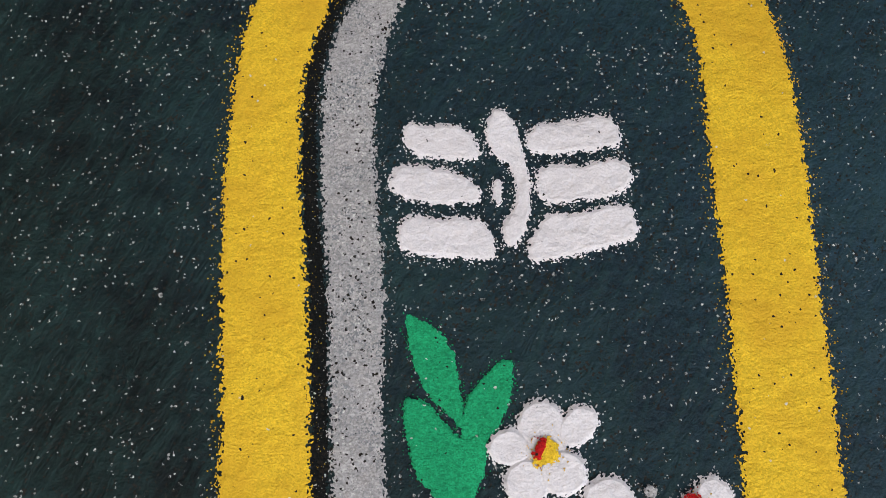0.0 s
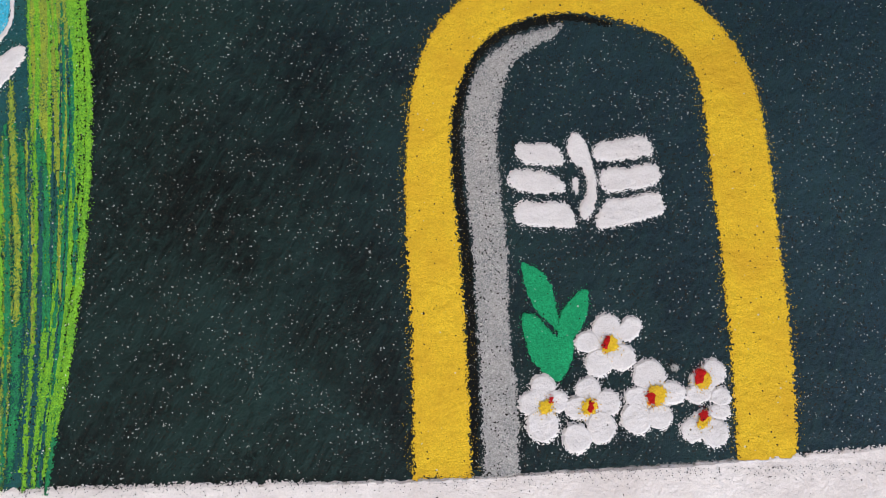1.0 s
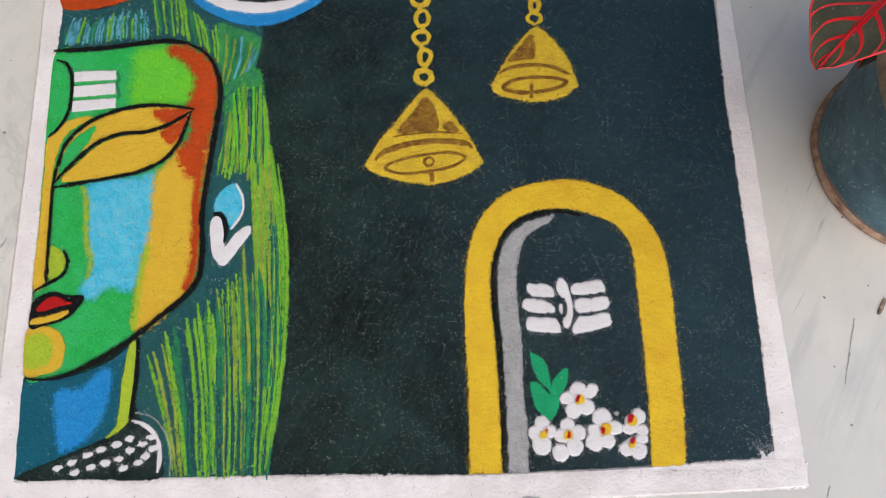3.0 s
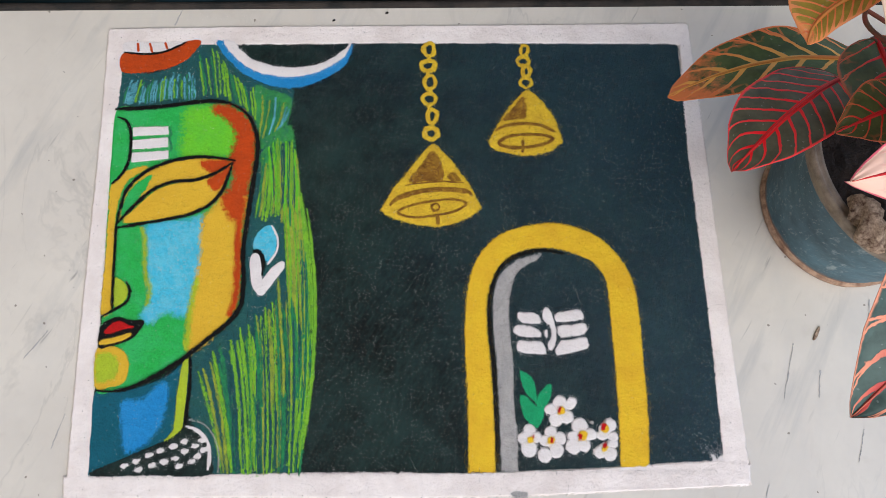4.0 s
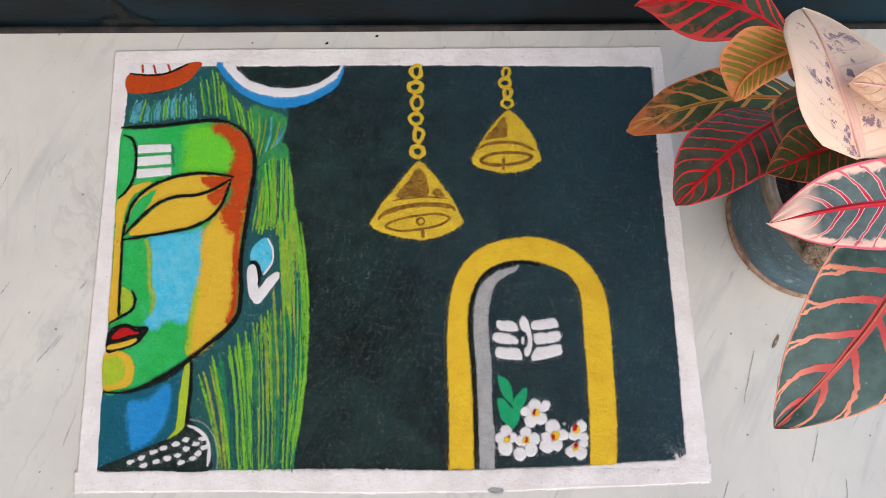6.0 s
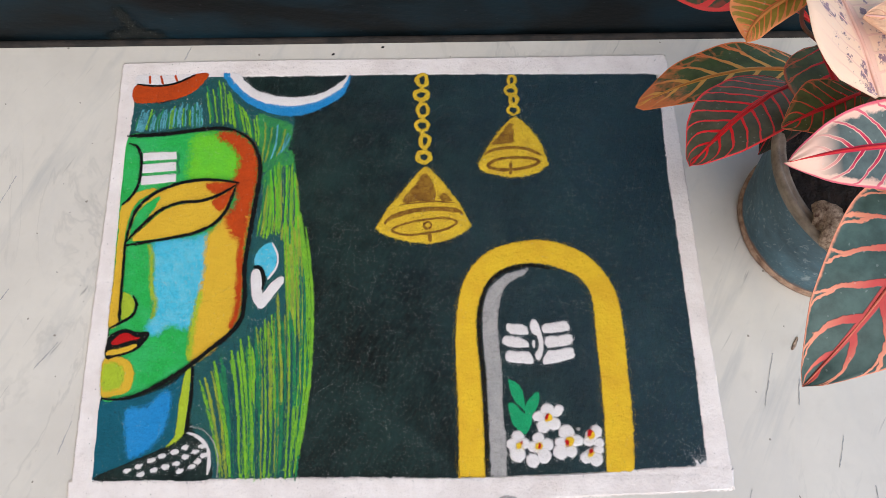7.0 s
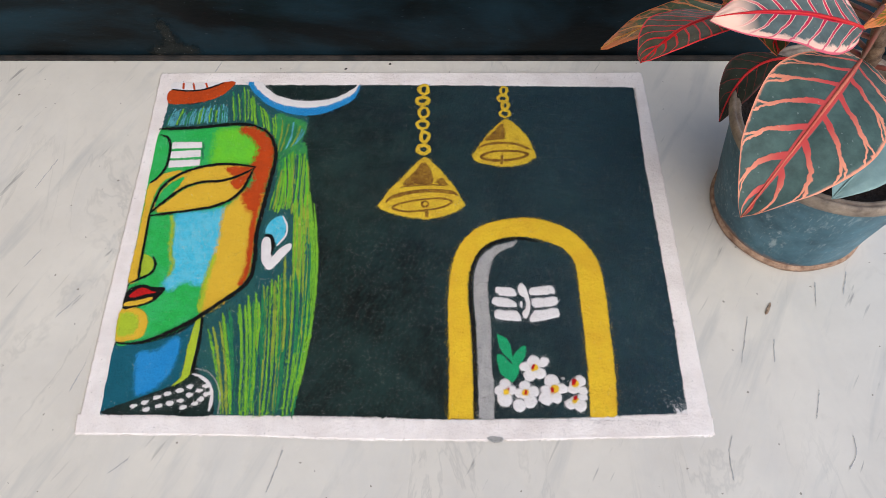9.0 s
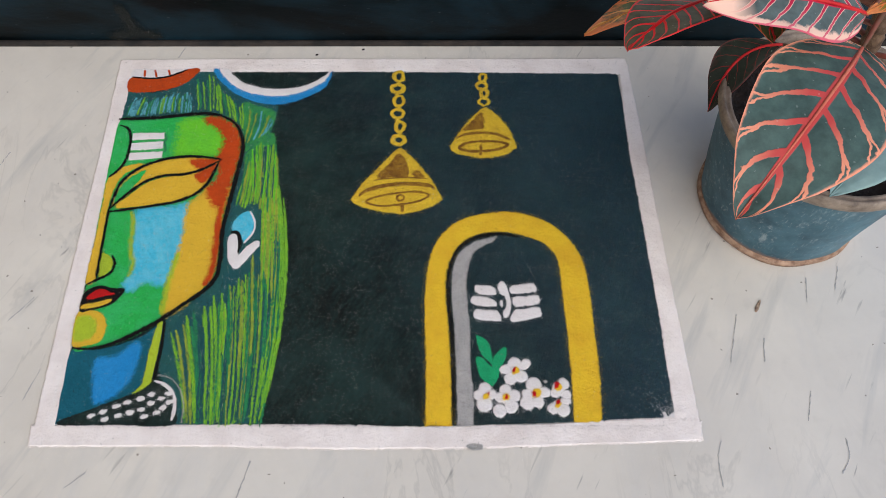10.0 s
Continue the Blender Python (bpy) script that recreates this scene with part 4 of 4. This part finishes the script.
dots = [(0.300 + random.gauss(0, 0.010), 0.014 + abs(random.gauss(0, 0.009)), BED + 0.0008) for _ in range(160)]
grains("grain_scatter", M_WHITE, dots, 0.0005, rangoli, "white grains spilled over the black corner")
patch("spill", M_WHITE, [(296, 14), (302, 8), (309, 12), (316, 8), (316, -7), (289, -6), (297, 1)], rangoli, 0.6, 4.0, 2.5, 0.5, "white powder spilled over the black corner", dust=3.0)
patch("smudge", M_GREY, [(49, -31), (58, -28), (69, -30), (66, -35), (55, -35)], rangoli, 3.4, 2.5, 0.6, 0.1, "small grey smudge on the white border")
patch("smudge", M_GREY, [(150, 54), (153, 53), (152, 50), (149, 52)], rangoli, 2.4, 0.9, 0.2, 0.9, "pale chip lying on the black powder")

for material, spots in list(dust_of.values()):
    if spots and material is not M_BORDER:
        grains("grain_scatter", material, spots, 0.00042, rangoli, "loose grains along the powder edges")
grains("grain_scatter", M_JET, [(x, y, BED + 0.0022) for x, y in zip(np.random.uniform(-0.44, 0.30, 1500), -0.004 + np.abs(np.random.normal(0, 0.004, 1500)) * -1)], 0.0004, rangoli, "black grains strewn on the white border")

# hairline cracks and crumbs on the marble
M_CRACK = plain("crack_dirt", lin(182, 180, 178), lin(150, 147, 144), 200.0, 0.9)
M_WISP = powder("cobweb_dust", lin(32, 35, 34), lin(22, 26, 26), 0.004, 0.05, 0.5, 60.0)
GROUND = (0.0004 - BED) / STEP
floor = bpy.data.objects["floor"]
for line in ([(364, -21), (356, -44), (356, -79)], [(522, 206), (515, 168)], [(571, 224), (558, 187)], [(519, -19), (518, -41), (504, -63)], [(415, 149), (394, 80)], [(445, 115), (439, 81)], [(490, 42), (478, 3)],
             [(-499, 25), (-487, 66)], [(-546, 132), (-520, 167)], [(-423, -81), (-402, -63)], [(-635, 350), (-615, 405)], [(-400, 595), (-390, 623)], [(-210, -49), (-224, -102)], [(-612, 212), (-596, 240)]):
    stroke("crack", M_CRACK, line, 0.45, floor, GROUND, 0.3, 1.4, 0.1)
wisp = patch("smudge", M_WISP, [(-506, 12), (-484, 26), (-478, 46), (-480, 74), (-474, 76), (-466, 48), (-456, 28), (-436, 12)], riser, GROUND, 26.0, 3.0, 0.05, "thin grey cobweb dust", dust=0.0)
wisp.matrix_local = pose(0, -0.0008, 0, 90, 0, 0)
chip = patch("dry_fragment", M_DRY, [(441, 156), (448, 167), (451, 170), (448, 160), (442, 153)], None, GROUND, 0.4, 0.5, 1.5)
tagged(chip, "tiny dry brown plant fragment on the marble", "debris")
for spot in [(-180, 605), (-226, 567), (-106, 618)]:
    tagged(patch("crumb", M_JET, ring(*spot, 2.4, 1.3, 30, 6), None, GROUND, 0.4, 0.3, 1.2), "tiny black crumb on the marble", "debris", "crumbs by the step")


# ---- potted croton ----
def lathe(name, profile, material, parent, segments=64, label="", wobble=0.0):
    verts, faces = [], []
    for k, (r, z) in enumerate(profile):
        for i in range(segments):
            a = 2 * math.pi * i / segments
            rr = r + wobble * noise.noise((math.cos(a) * 2, math.sin(a) * 2, z * 20))
            verts.append((rr * math.cos(a), rr * math.sin(a), z))
    for k in range(len(profile) - 1):
        for i in range(segments):
            j = (i + 1) % segments
            faces.append((k * segments + i, k * segments + j, (k + 1) * segments + j, (k + 1) * segments + i))
    return mesh_object(name, verts, faces, material, parent, label, True)


POT = Vector((0.508, 0.336, 0.0))
LEAN = Vector((-0.060, -0.062, 0.0))
pot = tagged(new("flower_pot"), "weathered blue-grey painted round plant pot with rusty foot on marble", "flower pot")
pot.location = POT


def leaning(ob):
    """Shear a turned part sideways with its height: the pot stands a little askew."""
    for v in ob.data.vertices:
        v.co += LEAN * v.co.z
    ob.data.update()
    return ob


leaning(lathe("body", [(0.0, 0.004), (0.106, 0.002), (0.110, 0.006), (0.111, 0.014), (0.111, 0.018), (0.117, 0.07), (0.124, 0.13), (0.131, 0.196), (0.133, 0.201), (0.128, 0.203), (0.126, 0.175)], M_POT, pot, 96, wobble=0.0018))
leaning(lathe("rim", [(0.1315, 0.192), (0.1365, 0.195), (0.1385, 0.202), (0.1382, 0.211), (0.1355, 0.2155), (0.1325, 0.2145), (0.1310, 0.2125), (0.1288, 0.2145), (0.1250, 0.2135), (0.1230, 0.206), (0.1225, 0.17)], M_RIM, pot, 96, label="worn tan-grey rolled rim", wobble=0.002))
leaning(lathe("foot_band", [(0.1105, 0.001), (0.1140, 0.002), (0.1150, 0.007), (0.1140, 0.012), (0.1105, 0.0135)], M_FOOT, pot, 96, label="chipped bare clay edge round the foot", wobble=0.002))
bm = bmesh.new()
bmesh.ops.create_grid(bm, x_segments=60, y_segments=60, size=0.126)
bmesh.ops.delete(bm, geom=[v for v in bm.verts if v.co.length > 0.1255], context="VERTS")
for v in bm.verts:
    v.co.z = 0.183 + 0.007 * noise.noise(v.co * 40) + 0.004 * noise.noise(v.co * 130)
me = bpy.data.meshes.new("soil")
bm.to_mesh(me)
bm.free()
me.materials.append(M_SOIL)
soil = new("soil", me)
soil.parent = pot
leaning(soil)
tagged(soil, "dark crumbly potting soil")

plant = tagged(new("croton_plant"), "potted croton with large red, pink and dark green veined leaves", "plant")


def tube(name, points, radii, material, parent, label="", sides=10, knobs=0.0):
    line = spline(points, False, 0.006)
    n = len(line)
    rad = np.interp(np.linspace(0, 1, n), np.linspace(0, 1, len(radii)), radii)
    verts, faces = [], []
    for i, p in enumerate(line):
        d = Vector(line[min(i + 1, n - 1)] - line[max(i - 1, 0)]).normalized()
        s = d.cross(Vector((0.3, 0.2, 0.93))).normalized()
        w = d.cross(s)
        for k in range(sides):
            a = 2 * math.pi * k / sides
            r = rad[i] * (1 + knobs * noise.noise((p[0] * 90 + math.cos(a), p[1] * 90 + math.sin(a), p[2] * 90)))
            verts.append(Vector(p) + (s * math.cos(a) + w * math.sin(a)) * r)
    for i in range(n - 1):
        for k in range(sides):
            j = (k + 1) % sides
            faces.append((i * sides + k, i * sides + j, (i + 1) * sides + j, (i + 1) * sides + k))
    faces += [tuple(range(sides))[::-1], tuple(range((n - 1) * sides, n * sides))]
    return mesh_object(name, verts, faces, material, parent, label, True)


TRUNK = [(0.496, 0.325, 0.175), (0.482, 0.312, 0.25), (0.455, 0.285, 0.34), (0.425, 0.252, 0.42), (0.400, 0.230, 0.470), (0.392, 0.226, 0.500)]
tube("trunk", TRUNK, [0.014, 0.012, 0.010, 0.008, 0.006], M_BARK, plant, "knotty brown woody stem", 12, 0.5)


def leaf(base, tip, width, material, rib, arch=0.02, tilt=0.0, fold=0.12, wave=0.004, seed=0.0, full=0.8, label="", stalk=True, power=0.72, side=0.0, uneven=0.0):
    """One blade from its foot to its tip: arch lifts its middle, side bows it sideways, tilt turns it about its midrib,
    fold lifts both halves, full and power shape its outline, uneven makes one half the broader."""
    base, tip = Vector(base), Vector(tip)
    d = tip - base
    s = d.cross(Vector((0, 0, 1))).normalized()
    n = s.cross(d).normalized()
    turn = Matrix.Rotation(radians(tilt), 3, d.normalized())
    s, n = turn @ s, turn @ n
    rows, cols = 34, 14
    top, uvs, spine = [], [], []
    for i in range(rows + 1):
        u = i / rows
        w = width / 2 * (math.sin(math.pi * min(1, u ** full)) ** power) * (1 - 0.25 * max(0, u - 0.8) / 0.2) + 0.0004
        mid = base + d * u + Vector((0, 0, arch * 4 * u * (1 - u))) + s * (side * 4 * u * (1 - u))
        spine.append(mid)
        for j in range(cols + 1):
            v = 2 * j / cols - 1
            lift = fold * abs(v) * w - 0.35 * fold * v * v * w + wave * v * v * math.sin(7 * u + seed + (1.3 if v > 0 else 0)) + 0.0016 * noise.noise((u * 6 + seed, v * 3, seed))
            edge = (1 + 0.03 * math.sin(11 * u + seed * 3 + v)) * (1 + uneven * (1 if v > 0 else -1))
            top.append(mid + s * (v * w * edge) + n * lift)
            uvs.append((u, v * 0.5 + 0.5))
    k = len(top)
    verts = top + [p - n * 0.0007 for p in top]
    c = cols + 1
    quads = [(i * c + j, i * c + j + 1, (i + 1) * c + j + 1, (i + 1) * c + j) for i in range(rows) for j in range(cols)]
    faces = quads + [tuple(k + v for v in q)[::-1] for q in quads]
    for i in range(rows):
        for j in (0, cols):
            faces.append((i * c + j, (i + 1) * c + j, k + (i + 1) * c + j, k + i * c + j))
    ob = mesh_object("leaf", verts, faces, material, plant, label, True)
    layer = ob.data.uv_layers.new(name="UVMap")
    for loop in ob.data.loops:
        layer.data[loop.index].uv = uvs[loop.vertex_index % k]
    pts = [tuple(p + n * 0.0004) for p in spine[::4]] + [tuple(spine[-1])]
    tube("midrib", pts, [0.0019, 0.0014, 0.0005], rib, ob, "", 6)
    if stalk:
        near = min((Vector(p) for p in spline(TRUNK, False, 0.01)[12:]), key=lambda p: (p - base).length)
        tube("stalk", [tuple(near), tuple((near + base) / 2 + Vector((0, 0, 0.012))), tuple(base), tuple(spine[2])], [0.0032, 0.0024, 0.0018], M_STALK, ob, "thin reddish stalk", 8)
    return ob


leaf((0.386, 0.204, 0.439), (0.2445, 0.031, 0.424), 0.112, C_SALMON, M_RIBPALE, 0.032, -5.4, 0.08, 0.003, 1.0, 0.97, "broad dark green leaf with salmon veins", power=0.70, side=-0.003)
leaf((0.296, 0.314, 0.393), (0.183, 0.220, 0.416), 0.079, C_RED, M_RIB, 0.015, 20.8, 0.08, 0.002, 2.0, 0.78, "dark leaf with bright red veins", power=0.55, side=0.005, uneven=0.04)
leaf((0.347, 0.345, 0.360), (0.168, 0.328, 0.329), 0.085, C_GOLD, M_RIBGOLD, 0.021, 25.6, 0.08, 0.003, 3.0, 0.93, "green leaf with orange-gold veins", power=0.45, side=0.012)
leaf((0.371, 0.204, 0.479), (0.217, 0.174, 0.517), 0.070, C_PINK, M_RIB, 0.008, -24.2, 0.10, 0.006, 4.0, 0.74, "pale pink leaf blotched dark green along its crimson midrib", power=0.72, side=0.003)
leaf((0.286, 0.222, 0.526), (0.266, 0.357, 0.507), 0.176, C_CREAM, M_RIBCREAM, 0.024, 25.0, 0.08, 0.003, 5.0, 0.49, "cream leaf with mauve blotches", power=0.65, side=-0.018, uneven=0.33, stalk=False)
leaf((0.239, 0.298, 0.551), (0.193, 0.264, 0.531), 0.046, C_ORANGE, M_RIBGOLD, -0.010, 9.2, 0.08, 0.002, 6.0, 0.64, "small orange and olive leaf", power=0.54, side=0.010, uneven=0.38, stalk=False)
leaf((0.325, 0.384, 0.390), (0.169, 0.436, 0.382), 0.090, C_LONG, M_RIB, 0.017, -0.6, 0.08, 0.003, 7.0, 1.33, "long red leaf with dark blotches", power=0.97, side=0.017, uneven=0.05)
leaf((0.306, 0.330, 0.430), (0.305, 0.205, 0.445), 0.085, C_DARK, M_RIB, 0.008, 0, 0.12, 0.004, 8.0, 0.75, "dark green leaf with a red midrib")
leaf((0.312, 0.262, 0.462), (0.249, 0.237, 0.452), 0.050, C_DARK, M_RIB, 0.004, 0, 0.10, 0.003, 8.6, 0.8, "small dark green leaf with red veins and a pointed tip")
leaf((0.420, 0.375, 0.270), (0.356, 0.352, 0.174), 0.052, C_DROOP, M_RIB, 0.012, -10.5, 0.2, 0.003, 9.0, 1.2, "small dark leaf drooping over the rim", power=0.76, side=0.020)
leaf((0.425, 0.215, 0.500), (0.368, 0.203, 0.482), 0.026, C_ORANGE, M_RIBGOLD, 0.004, 0, 0.2, 0.002, 10.0, 0.9, "small orange leaf")
leaf((0.345, 0.252, 0.548), (0.264, 0.2645, 0.562), 0.052, C_PEACH, M_RIBCREAM, 0.006, 0, 0.15, 0.002, 11.0, 0.8, "young peach-coloured leaf", stalk=False)
leaf((0.500, 0.225, 0.36), (0.375, 0.108, 0.345), 0.075, M_UNDER, M_UNDER, 0.01, 0, 0.15, 0.003, 12.0, 0.8, "pale grey-green leaf turned underside up")
tube("stalk", [(0.400, 0.230, 0.465), (0.365, 0.262, 0.462), (0.320, 0.252, 0.460), (0.290, 0.228, 0.518)], [0.003, 0.0024, 0.0018], M_STALK, plant, "thin reddish stalk", 8)
tube("stalk", [(0.400, 0.230, 0.463), (0.330, 0.280, 0.462), (0.262, 0.304, 0.490), (0.238, 0.298, 0.549)], [0.003, 0.0022, 0.0014], M_STALK, plant, "thin reddish stalk", 8)
tube("dry_leaf", [(0.388, 0.268, 0.221), (0.394, 0.256, 0.226), (0.402, 0.238, 0.224), (0.409, 0.222, 0.219), (0.416, 0.210, 0.215)], [0.004, 0.015, 0.014, 0.013, 0.004], M_DRY, plant, "crumpled dry brown leaf", 18, 1.1)
